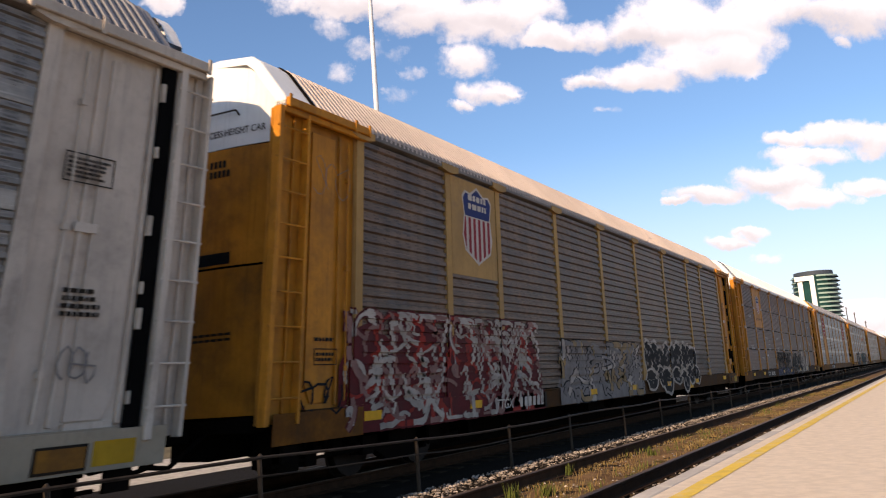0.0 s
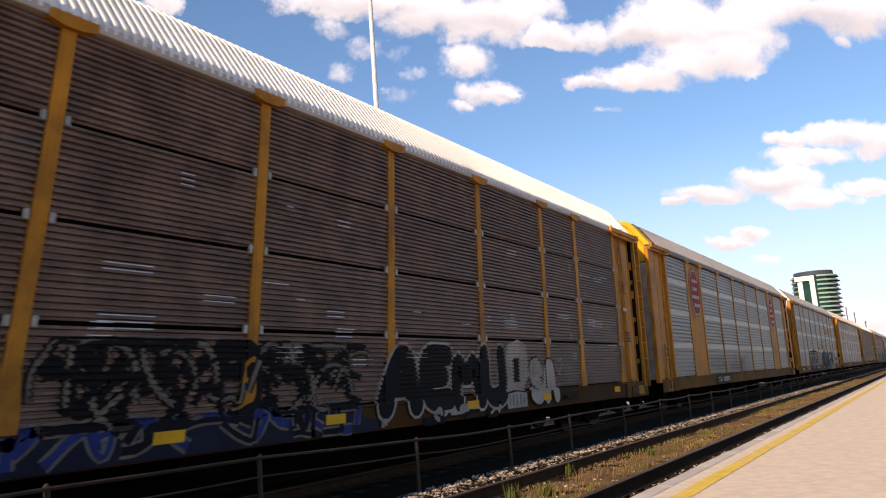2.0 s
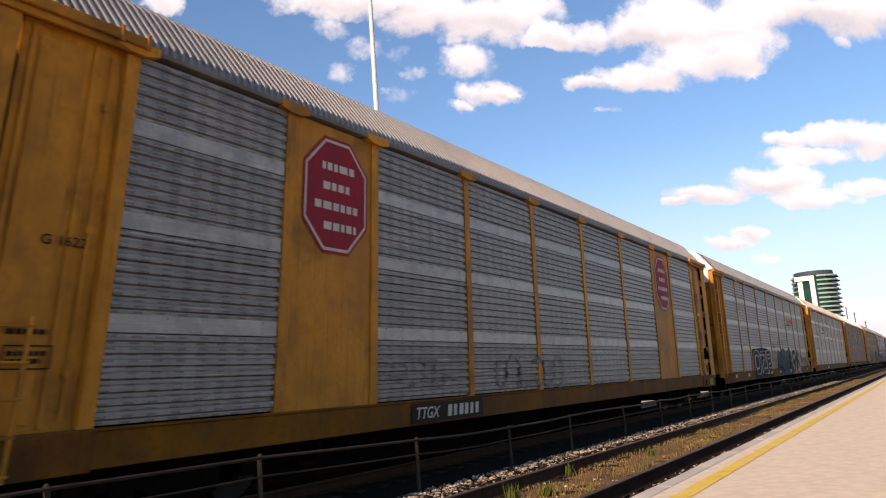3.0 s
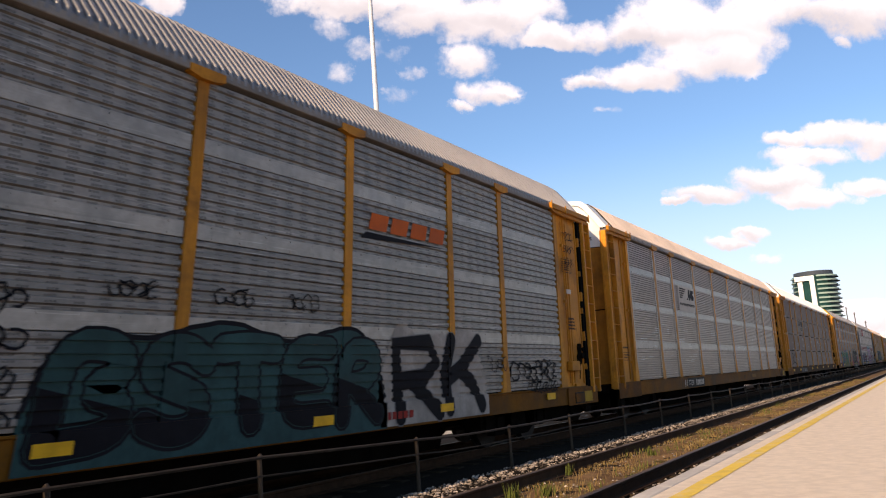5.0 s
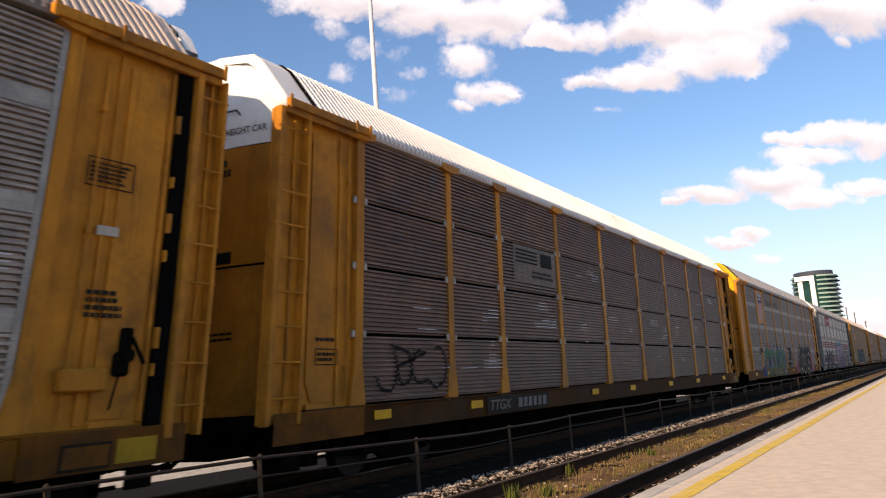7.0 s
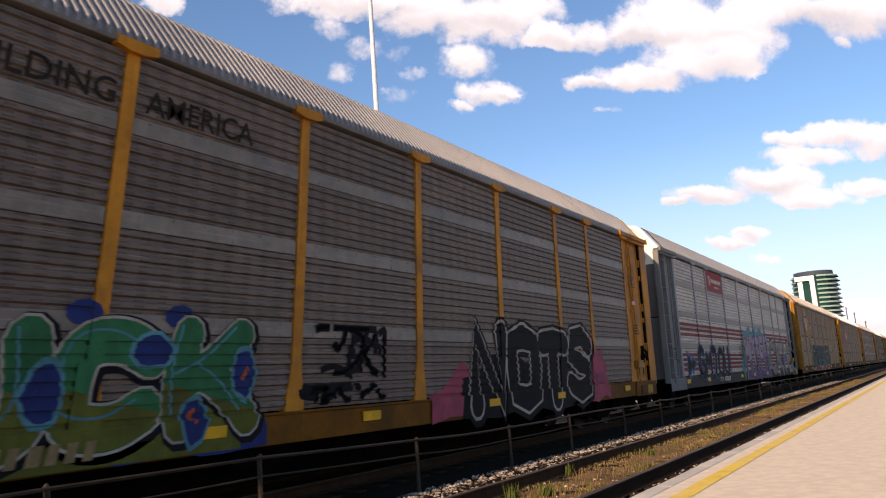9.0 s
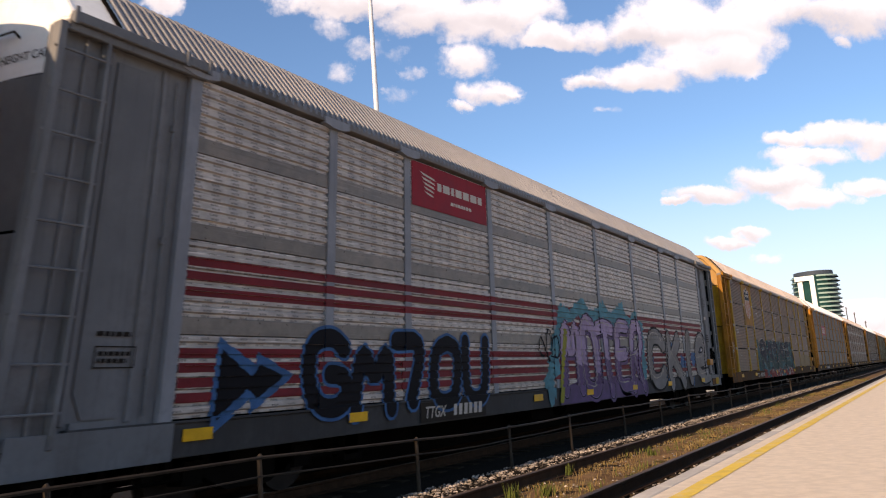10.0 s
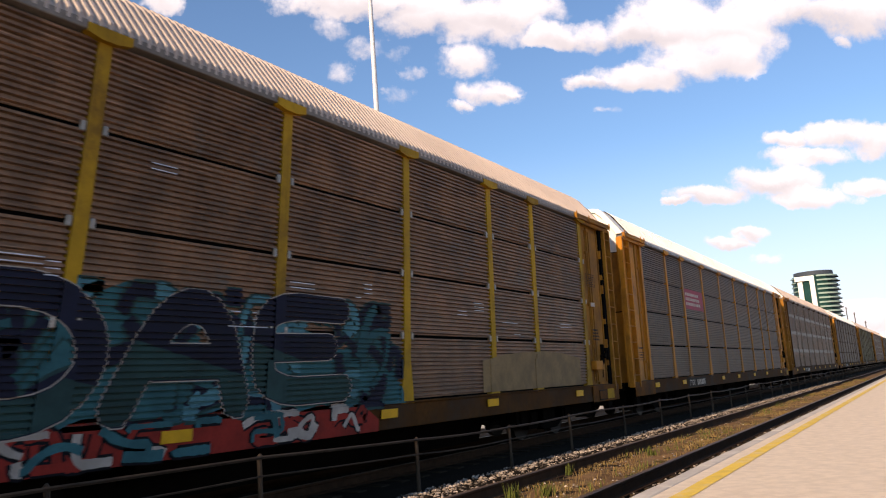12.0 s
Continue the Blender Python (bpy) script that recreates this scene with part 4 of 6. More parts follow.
OLIVE_SPRAY = spray("olive_spray_paint", (0.09, 0.105, 0.0225))
PURPLE_SPRAY = spray("purple_spray_paint", (0.1283, 0.0837, 0.2025))
LILAC_SPRAY = spray("lilac_spray_paint", (0.3407, 0.2755, 0.4785))
LIME_SPRAY = spray("lime_spray_paint", (0.24, 0.2475, 0.0375))
TAN_SPRAY = spray("tan_spray_paint", (0.255, 0.1875, 0.105))
SIGN_RED = spray("sign_red", (0.27, 0.0225, 0.0375), 0.15)
SIGN_BLUE = spray("sign_blue", (0.0225, 0.0375, 0.15), 0.15)
SIGN_WHITE = spray("sign_white", (0.495, 0.48, 0.465), 0.12)
SIGN_ORANGE = spray("sign_orange", (0.465, 0.0975, 0.0225), 0.2)
SLOT_LIGHT = material("pale_slot_light", (0.55, 0.55, 0.57), 0.4, metal=0.2, vary=0.3, scale=6)
STENCIL = spray("black_stencil", (0.0225, 0.0165, 0.012))


def flat_mesh():
    return bmesh.new()


def poly(bm, pts):
    bm.faces.new([bm.verts.new((x, 0, z)) for x, z in pts])
    return bm


def ribbon(bm, pts, width, rise=0.0):
    """A stroke through points; width is one number or one for each point."""
    n = len(pts)
    left, right = [], []
    for i, (x, z) in enumerate(pts):
        a, b = pts[max(0, i - 1)], pts[min(n - 1, i + 1)]
        dx, dz = b[0] - a[0], b[1] - a[1]
        l = math.hypot(dx, dz) or 1
        w = (width[i] if isinstance(width, (list, tuple)) else width) / 2
        left.append(bm.verts.new((x - dz / l * w, rise, z + dx / l * w)))
        right.append(bm.verts.new((x + dz / l * w, rise, z - dx / l * w)))
    for i in range(n - 1):
        bm.faces.new((left[i], left[i + 1], right[i + 1], right[i]))
    return bm


def letters(text, x0, x1, z0, z1, grow=0.0, shear=0.0):
    """The built-in font, fitted into a field of the side; grow thickens the strokes."""
    cu = bpy.data.curves.new("letters", "FONT")
    cu.body, cu.size, cu.offset, cu.shear, cu.resolution_u = text, 1.0, grow, shear, 3
    tmp = bpy.data.objects.new("letters", cu)
    scene.collection.objects.link(tmp)
    me = bpy.data.meshes.new_from_object(tmp.evaluated_get(bpy.context.evaluated_depsgraph_get()))
    bpy.data.objects.remove(tmp)
    bm = bmesh.new()
    bm.from_mesh(me)
    bpy.data.meshes.remove(me)
    bpy.data.curves.remove(cu)
    xs, ys = [v.co.x for v in bm.verts], [v.co.y for v in bm.verts]
    sx, sz = (x1 - x0) / (max(xs) - min(xs)), (z1 - z0) / (max(ys) - min(ys))
    ax, az = min(xs), min(ys)
    for v in bm.verts:
        v.co = (x0 + (v.co.x - ax) * sx, 0, z0 + (v.co.y - az) * sz)
    return bm


def wobble(bm, amount, seed):
    for v in bm.verts:
        v.co.x += amount * noise.noise((v.co.x * 2.2 + seed, v.co.z * 2.2, 0.3))
        v.co.z += amount * noise.noise((v.co.x * 2.2, v.co.z * 2.2 + seed, 5.3))
    return bm


def groove_spans(car):
    """Lower and upper edge and depth of every groove between the pressed ribs of a car's side."""
    spans = []
    for z0, z1, kind in panel_rows(RIBS[car.name]):
        if kind != "band":
            per, deep, duty = KIND[kind]
            n = max(1, round((z1 - z0) / per))
            p = (z1 - z0) / n
            spans += [(z0 + i * p, z0 + i * p + p * (1 - duty) * 0.8, deep) for i in range(n)]
    return spans


def paint(car, name, bm, mat, layer=0, label="", door=False):
    """Lays a flat shape on the side: it follows the posts, the panels and the sill."""
    cuts = [(x + s, (1, 0, 0)) for x in POSTS for s in (-0.175, -0.088, 0.088, 0.175)] + [(1.022, (0, 0, 1)), (1.64, (0, 0, 1))]
    lo, hi = min(v.co.x for v in bm.verts), max(v.co.x for v in bm.verts)
    for c, no in cuts:
        if no[0] and not lo < c < hi:
            continue
        bmesh.ops.bisect_plane(bm, geom=bm.verts[:] + bm.edges[:] + bm.faces[:], plane_co=(c * no[0], 0, c * no[2]), plane_no=no)
    grooves = groove_spans(car) if name.startswith(("graffiti", "spray", "red_stripe")) and not door else []
    low, high = min(v.co.z for v in bm.verts), max(v.co.z for v in bm.verts)
    for za, zb, deep in grooves:
        for z in (za, zb):
            if low < z < high:
                bmesh.ops.bisect_plane(bm, geom=bm.verts[:] + bm.edges[:] + bm.faces[:], plane_co=(0, 0, z), plane_no=(0, 0, 1))
    verts, faces = [], []
    for f in bm.faces:
        c = f.calc_center_median()
        y = -SIDE + 0.004
        for za, zb, deep in grooves:
            if za < c.z < zb:
                y = -SIDE + 0.006 + 0.72 * deep
                break
        if c.z < 1.022:
            y = -SIDE - 0.036
        elif any(abs(c.x - x) < 0.088 for x in POSTS) or (c.z < 1.64 and any(abs(c.x - x) < 0.175 for x in POSTS)):
            y = -SIDE - 0.0065
        elif door or c.x < POSTS[0] or c.x > POSTS[-1]:
            y = -SIDE + 0.032
        y -= 0.0022 * (layer + 1)
        k = len(verts)
        ring = [v.co for v in f.verts]
        if f.normal.y > 0:
            ring = ring[::-1]
        verts += [(p.x, y + p.y, p.z) for p in ring]
        faces.append(list(range(k, k + len(ring))))
        if y < -SIDE - 0.0064 and y > -SIDE - 0.03 and c.z > 1.022 and any(abs(c.x - q) < 0.176 for q in POSTS):
            # paint also wraps round the flanks of a post
            near = min(POSTS, key=lambda q: abs(q - c.x))
            half = 0.175 if abs(c.x - near) > 0.088 else 0.088
            for p, q in zip(ring, ring[1:] + ring[:1]):
                for s in (-half, half):
                    if abs(p.x - near - s) < 0.002 and abs(q.x - near - s) < 0.002 and (half == 0.175 or c.z > 1.64):
                        k = len(verts)
                        verts += [(p.x, y + p.y, p.z), (q.x, y + q.y, q.z), (q.x, -SIDE + 0.015, q.z), (p.x, -SIDE + 0.015, p.z)]
                        faces.append([k, k + 1, k + 2, k + 3])
    bm.free()
    me = bpy.data.meshes.new(name)
    me.from_pydata(verts, [], faces)
    weld = bmesh.new()
    weld.from_mesh(me)
    bmesh.ops.remove_doubles(weld, verts=weld.verts[:], dist=0.0004)
    weld.to_mesh(me)
    weld.free()
    me.materials.append(mat)
    ob = new(name, me)
    ob.parent = car
    if name in ("graffiti_ground", "graffiti_stroke", "graffiti_shade", "graffiti_line", "graffiti_highlight", "graffiti_rim", "graffiti_halo", "graffiti_letter", "end_stencil_block", "spray_tag", "stencil_block", "shield_bar", "octagon_bar") or (name == "graffiti_outline" and layer == 1):
        ob["kind"] = "stuff"
    if label:
        ob["label"] = label
    return ob


def rect(x0, x1, z0, z1):
    return poly(flat_mesh(), [(x0, z0), (x1, z0), (x1, z1), (x0, z1)])


def bars(car, x0, x1, z0, z1, rows, mat, layer=0, seed=0, door=False, name="stencil_block"):
    """Lines of small lettering as plain bars."""
    rng = random.Random(seed + int(x0 * 100))
    bm = flat_mesh()
    h = (z1 - z0) / rows
    for r in range(rows):
        x = x0
        zc = z1 - (r + 0.5) * h
        end = x1 - rng.uniform(0, 0.25) * (x1 - x0) * (rows > 1)
        while x < end:
            w = min(rng.uniform(0.35, 1.0) * h, end - x)
            if w > 0.01:
                poly(bm, [(x, zc - h * 0.3), (x + w, zc - h * 0.3), (x + w, zc + h * 0.3), (x, zc + h * 0.3)])
            x += w + h * 0.22
    paint(car, name, bm, mat, layer, door=door)


def frame_box(car, x0, x1, z0, z1, mat, rows=3, door=True):
    bm = flat_mesh()
    t = 0.014
    for a in ((x0, x1, z0, z0 + t), (x0, x1, z1 - t, z1), (x0, x0 + t, z0, z1), (x1 - t, x1, z0, z1)):
        poly(bm, [(a[0], a[2]), (a[1], a[2]), (a[1], a[3]), (a[0], a[3])])
    paint(car, "stencil_frame", bm, mat, 0, door=door)
    bars(car, x0 + 0.04, x1 - 0.04, z0 + 0.04, z1 - 0.04, rows, mat, 1, 3, door)


def shield(car, cx, cz, w, h, blue=None, red=None):
    """A shield of plain shapes: white rim, dark head with two pale bars, red and white stripes."""
    out = [(-0.5, 0.34), (-0.40, 0.42), (-0.22, 0.40), (0, 0.5), (0.22, 0.40), (0.40, 0.42), (0.5, 0.34), (0.44, 0.12), (0.5, -0.15), (0.42, -0.34), (0.2, -0.42), (0, -0.5), (-0.2, -0.42), (-0.42, -0.34), (-0.5, -0.15), (-0.44, 0.12)]

    def scaled(k, lo=-9, hi=9):
        bm = poly(flat_mesh(), [(cx + x * w * k, cz + z * h * k) for x, z in out])
        for co, no in ((lo, (0, 0, -1)), (hi, (0, 0, 1))):
            if abs(co) < 9:
                bmesh.ops.bisect_plane(bm, geom=bm.verts[:] + bm.edges[:] + bm.faces[:], plane_co=(0, 0, cz + co * h), plane_no=no, clear_outer=True)
        return bm

    paint(car, "shield_sign", scaled(1.0), SIGN_WHITE, 1, "shield with a dark head over red and white stripes")
    paint(car, "shield_head", scaled(0.93, lo=0.10), blue or SIGN_BLUE, 2)
    for k, (a, b) in enumerate(((0.19, 0.27), (0.30, 0.38))):
        bars(car, cx - w * 0.3, cx + w * 0.3, cz + h * (a - 0.02), cz + h * (b + 0.02), 1, SIGN_WHITE, 3, 7 + k, name="shield_bar")
    for i in range(6):
        bm = scaled(0.93, hi=0.085)
        a = cx + w * (-0.46 + i * 0.158)
        for co, no in ((a, (-1, 0, 0)), (a + w * 0.079, (1, 0, 0))):
            bmesh.ops.bisect_plane(bm, geom=bm.verts[:] + bm.edges[:] + bm.faces[:], plane_co=(co, 0, 0), plane_no=no, clear_outer=True)
        if bm.faces:
            paint(car, "shield_stripe", bm, red or SIGN_RED, 2)


def plate(car, x0, x1, z0, z1, mat, name="sign_plate", label=""):
    ob = part(name, boxed(x0, x1, -SIDE + 0.003, -SIDE + 0.03, z0, z1, 0.004), mat, car, label)
    return ob


def octagon(car, cx, cz, w, h):
    def ring(k):
        a, b = w / 2 * k, h / 2 * k
        c = 0.30 * w * k
        return poly(flat_mesh(), [(cx - a + c, cz - b), (cx + a - c, cz - b), (cx + a, cz - b + c), (cx + a, cz + b - c), (cx + a - c, cz + b), (cx - a + c, cz + b), (cx - a, cz + b - c), (cx - a, cz - b + c)])
    paint(car, "octagon_sign", ring(1.0), SIGN_RED, 1, "red octagon sign with pale bars")
    paint(car, "octagon_rim", ring(0.95), SIGN_WHITE, 2)
    paint(car, "octagon_field", ring(0.90), SIGN_RED, 3)
    for i, (dx, wd) in enumerate(((0.02, 0.5), (0.0, 0.42), (0.0, 0.66), (0.06, 0.5))):
        z = cz + h * (0.24 - 0.17 * i)
        bars(car, cx + w * (dx - wd / 2), cx + w * (dx + wd / 2), z - h * 0.055, z + h * 0.055, 1, SIGN_WHITE, 4, 11 + i, name="octagon_bar")


def stroke(rng, x0, x1, z0, z1, scale):
    """A bent stroke like a piece of a wild letter."""
    x, z = rng.uniform(x0, x1), rng.uniform(z0, z1)
    a = rng.choice((1.4, 1.7, -1.5, 0.2, 2.9, 0.9)) + rng.uniform(-0.3, 0.3)
    bend = rng.uniform(-1.0, 1.0)
    pts = []
    for k in range(7):
        pts.append((min(x1, max(x0, x)), min(z1, max(z0, z))))
        x += scale * math.cos(a)
        z += scale * math.sin(a)
        a += bend * 0.5
        if rng.random() < 0.12:
            a += rng.choice((-1.6, 1.6))
    keep = [pts[0]]
    for q in pts[1:]:
        if math.hypot(q[0] - keep[-1][0], q[1] - keep[-1][1]) > 0.02:
            keep.append(q)
    return keep


def ragged(x0, x1, z0, z1, seed, step=0.35, teeth=0.3):
    rng = random.Random(seed)
    top = []
    n = max(3, int((x1 - x0) / step))
    for i in range(n + 1):
        top.append((x0 + (x1 - x0) * i / n + rng.uniform(-0.05, 0.05), z1 - (rng.uniform(0, teeth) + min(0.45, teeth * 2) * (1.0 if i in (0, n) else 0.3 if i in (1, n - 1) else 0.0)) * (z1 - z0)))
    bm = flat_mesh()
    for a, b in zip(top, top[1:]):
        poly(bm, [(a[0], z0), (b[0], z0), b, a])
    return bm


def wild(car, x0, x1, z0, z1, fills, line, seed, count=40, back=None, scale=0.13, width=0.13, label="", teeth=0.3):
    """Tangled lettering that nobody can read: a ragged ground, fat strokes and thin outlines."""
    rng = random.Random(seed)
    if back:
        paint(car, "graffiti_ground", ragged(x0, x1, z0, z1, seed, teeth=teeth), back, 0, label)
    rims = flat_mesh()
    sets = [flat_mesh() for _ in fills]
    for i in range(count):
        pts = stroke(rng, x0 + 0.1, x1 - 0.1, z0 + 0.06, z1 - 0.12, scale)
        if len(pts) < 3:
            continue
        pts = eased(pts, 1)
        w = width * rng.uniform(0.6, 1.3)
        ribbon(rims, pts, w + 0.05, -0.00012 * (i % 16))
        ribbon(sets[i % len(fills)], pts, [w * rng.uniform(0.75, 1.1) for _ in pts], -0.00012 * (i % 16))
    paint(car, "graffiti_outline", rims, line, 1, label if not back else "")
    for k, bm in enumerate(sets):
        if bm.faces:
            paint(car, "graffiti_stroke", bm, fills[k], 2 + k)


def tag(car, x0, x1, z0, z1, mat, seed, width=0.03, layer=4, door=False):
    """A quick scrawled tag in one line."""
    rng = random.Random(seed)
    bm = flat_mesh()
    n = max(3, int((x1 - x0) / ((z1 - z0) * 0.55)))
    pts, zc, h = [], (z0 + z1) / 2, (z1 - z0) / 2
    for i in range(n):
        cx, r = x0 + (i + 0.5) * (x1 - x0) / n, (x1 - x0) / n * rng.uniform(0.35, 0.8)
        a0, sweep, k1 = rng.uniform(0, 6.28), rng.choice((-1, 1)) * rng.uniform(3.0, 6.0), rng.uniform(0.55, 1.0)
        pts += [(cx + r * math.cos(a0 + sweep * k / 7), zc + h * k1 * math.sin(a0 + sweep * k / 7) * rng.uniform(0.85, 1.1)) for k in range(8)]
    ribbon(bm, pts, width)
    paint(car, "spray_tag", bm, mat, layer, door=door)


GLYPHS = {
    "S": [[(0.92, 0.82), (0.6, 1), (0.15, 0.95), (0.08, 0.66), (0.45, 0.52), (0.9, 0.4), (0.9, 0.08), (0.5, 0), (0.06, 0.14)]],
    "T": [[(0, 0.92), (0.5, 0.97), (1, 0.92)], [(0.5, 0.95), (0.46, 0.4), (0.52, 0)]],
    "E": [[(0.95, 0.95), (0.1, 0.97), (0.05, 0.5), (0.1, 0.03), (0.95, 0.05)], [(0.1, 0.5), (0.78, 0.52)]],
    "R": [[(0.08, 0), (0.1, 0.97), (0.8, 1), (0.95, 0.72), (0.7, 0.5), (0.15, 0.46)], [(0.4, 0.46), (1, 0)]],
    "B": [[(0.08, 0), (0.1, 1), (0.8, 1), (0.9, 0.7), (0.5, 0.52), (0.95, 0.4), (0.95, 0.05), (0.08, 0)]],
    "K": [[(0.12, 0), (0.06, 0.5), (0.2, 1)], [(0.95, 1), (0.5, 0.62), (0.12, 0.45)], [(0.4, 0.58), (0.75, 0.35), (1, 0)]],
    "O": [[(0.5, 1), (0.1, 0.9), (0.03, 0.5), (0.1, 0.1), (0.5, 0), (0.9, 0.1), (0.97, 0.5), (0.9, 0.9), (0.5, 1)]],
    "Z": [[(0.05, 0.95), (0.95, 0.95), (0.05, 0.05), (0.95, 0.05)]],
    "C": [[(0.92, 0.8), (0.6, 1), (0.12, 0.95), (0.02, 0.5), (0.12, 0.06), (0.6, 0), (0.95, 0.2)]],
    "U": [[(0.08, 1), (0.06, 0.3), (0.25, 0), (0.75, 0), (0.94, 0.3), (0.92, 1)]],
    "G": [[(0.92, 0.82), (0.6, 1), (0.12, 0.92), (0.02, 0.5), (0.12, 0.08), (0.6, 0), (0.95, 0.15), (0.92, 0.46), (0.52, 0.48)]],
    "M": [[(0.0, 0), (0.12, 1), (0.5, 0.35), (0.88, 1), (1, 0)]],
    "N": [[(0.05, 0), (0.08, 1), (0.92, 0), (0.95, 1)]],
    "A": [[(0.0, 0), (0.3, 0.95), (0.7, 0.95), (1, 0)], [(0.2, 0.4), (0.8, 0.4)]],
    "D": [[(0.1, 0), (0.06, 1), (0.7, 1), (0.98, 0.5), (0.7, 0), (0.1, 0)]],
    "I": [[(0.5, 0), (0.44, 0.5), (0.55, 1)]],
    "Q": [[(0.1, 0.45), (0.9, 0.5), (0.8, 0.98), (0.3, 1), (0.02, 0.5), (0.25, 0.02), (0.95, 0.08)]],
    "7": [[(0.02, 0.95), (0.95, 0.97), (0.4, 0)]],
    "!": [[(0.5, 0.35), (0.5, 1)], [(0.5, 0.0), (0.5, 0.1)]],
}


def eased(pts, times=2):
    """Rounds the corners of a line."""
    for _ in range(times):
        out = [pts[0]]
        for (ax, az), (bx, bz) in zip(pts, pts[1:]):
            out += [(ax * 0.75 + bx * 0.25, az * 0.75 + bz * 0.25), (ax * 0.25 + bx * 0.75, az * 0.25 + bz * 0.75)]
        pts = out + [pts[-1]]
    return pts


def fat(bm, pts, width, rise):
    """A stroke of a spray can, round at both ends."""
    ribbon(bm, pts, width, rise)
    for k, (x, z) in enumerate((pts[0], pts[-1])):
        bm.faces.new([bm.verts.new((x + width / 2 * math.cos(a * math.tau / 10), rise - 0.0001 * (k + 1), z + width / 2 * math.sin(a * math.tau / 10))) for a in range(10)])


def glyph_lines(ch, x0, x1, z0, z1, rng, angular=False):
    tilt, lift = rng.uniform(-0.12, 0.12), rng.uniform(-0.06, 0.05) * (z1 - z0)
    lines = []
    for line in GLYPHS[ch]:
        pts = [(x0 + (x1 - x0) * (u + rng.uniform(-0.03, 0.03)) + tilt * (v - 0.5) * (z1 - z0), z0 + lift + (z1 - z0) * v) for u, v in line]
        lines.append(pts if angular else eased(pts))
    return lines


def piece(car, text, x0, x1, z0, z1, fill, line, seed, weight=0.3, rim=0.055, shine=None, halo=None, label="", layer=1, shade=None, angular=False):
    """Sprayed bubble lettering, each letter drawn in fat strokes: a halo, a rim, a fill, a shaded foot and a thin highlight."""
    rng = random.Random(seed)
    n = len(text)
    step = (x1 - x0) / n
    for i, ch in enumerate(text):
        w = weight * min(step, z1 - z0) * rng.uniform(0.9, 1.12)
        a, b = x0 + i * step + w * 0.35, x0 + (i + 1) * step - w * 0.25
        lines = glyph_lines(ch, a, b, z0 + w * 0.5, z1 - w * 0.5, rng, angular)
        k = layer + 0.24 * (i % 3)
        coats = [("graffiti_rim", line, w + 2 * rim, 1, 0, 0), ("graffiti_letter", fill, w, 2, 0, 0)]
        if halo:
            coats.insert(0, ("graffiti_halo", halo, w + 5 * rim, 0, 0.03, -0.03))
        if shine:
            coats.append(("graffiti_highlight", shine, 0.028, 3.4, -w * 0.26, w * 0.24))
        for name, mat, width, up, dx, dz in coats:
            bm = flat_mesh()
            for q, pts in enumerate(lines):
                fat(bm, [(x + dx, z + dz) for x, z in pts], width, -0.0003 * q)
            paint(car, name, bm, mat, k + up, label if i == 0 and name == "graffiti_letter" else "")
        if shade:
            bm = flat_mesh()
            for q, pts in enumerate(lines):
                fat(bm, pts, w * 0.94, -0.0003 * q)
            bmesh.ops.bisect_plane(bm, geom=bm.verts[:] + bm.edges[:] + bm.faces[:], plane_co=((a + b) / 2, 0, z0 + (z1 - z0) * rng.uniform(0.34, 0.5)), plane_no=(0.25, 0, 1), clear_outer=True)
            if bm.faces:
                paint(car, "graffiti_shade", bm, shade, k + 3)


def bubble(car, x, z, rx, rz, ring, fill, seed, layer=1, patch=None):
    """A closed bubble: a pale ring round a dark, blotched core."""
    rng = random.Random(seed)
    wob = [rng.uniform(0.88, 1.1) for _ in range(14)]

    def shape(k, dx=0.0, dz=0.0):
        return poly(flat_mesh(), [(x + dx + rx * k * w * math.cos(a * math.tau / 14), z + dz + rz * k * w * math.sin(a * math.tau / 14)) for a, w in enumerate(wob)])
    paint(car, "graffiti_ring", shape(1.0), ring, layer)
    paint(car, "graffiti_core", shape(0.80), fill, layer + 0.8)
    for q in range(3):
        paint(car, "graffiti_patch", shape(rng.uniform(0.07, 0.2), rng.uniform(-0.35, 0.35) * rx, rng.uniform(-0.4, 0.4) * rz), patch or ring, layer + 1.5 + 0.2 * q)


def humped(car, x0, x1, z0, z1, mat, line, seed, layer=0, label=""):
    """A sprayed ground with a smooth wavy top, lined in black."""
    rng = random.Random(seed)
    tops, n = [], 40
    for i in range(n + 1):
        u = i / n
        edge = min(1.0, min(u, 1 - u) * 9) ** 0.5
        tops.append((x0 + (x1 - x0) * u, z0 + (z1 - z0) * (0.35 + 0.65 * edge) * (0.93 + 0.07 * math.cos(u * 15 + rng.uniform(-0.2, 0.2)))))
    bm = flat_mesh()
    for a, b in zip(tops, tops[1:]):
        poly(bm, [(a[0], z0), (b[0], z0), b, a])
    paint(car, "graffiti_ground", bm, mat, layer, label)
    paint(car, "graffiti_line", ribbon(flat_mesh(), tops, 0.055), line, layer + 0.5)


def number_plate(car, x0, x1, mat=None, ground=True):
    if ground:
        paint(car, "number_panel", rect(x0 - 0.12, x1 + 0.12, 0.67, 0.97), STENCIL, 0)
    rng = random.Random(int(x0 * 100))
    n = 10
    step = (x1 - x0) / (n + 1)
    paint(car, "reporting_mark", letters("TTGX", x0, x0 + 3.7 * step, 0.73, 0.91, 0.014, 0.25), mat or SIGN_WHITE, 5)
    for k in range(5, n + 1):
        x, w = x0 + k * step, step * rng.uniform(0.55, 0.75)
        lean = 0.02
        paint(car, "number_bar", poly(flat_mesh(), [(x, 0.73), (x + w, 0.73), (x + w + lean, 0.91), (x + lean, 0.91)]), mat or SIGN_WHITE, 5)


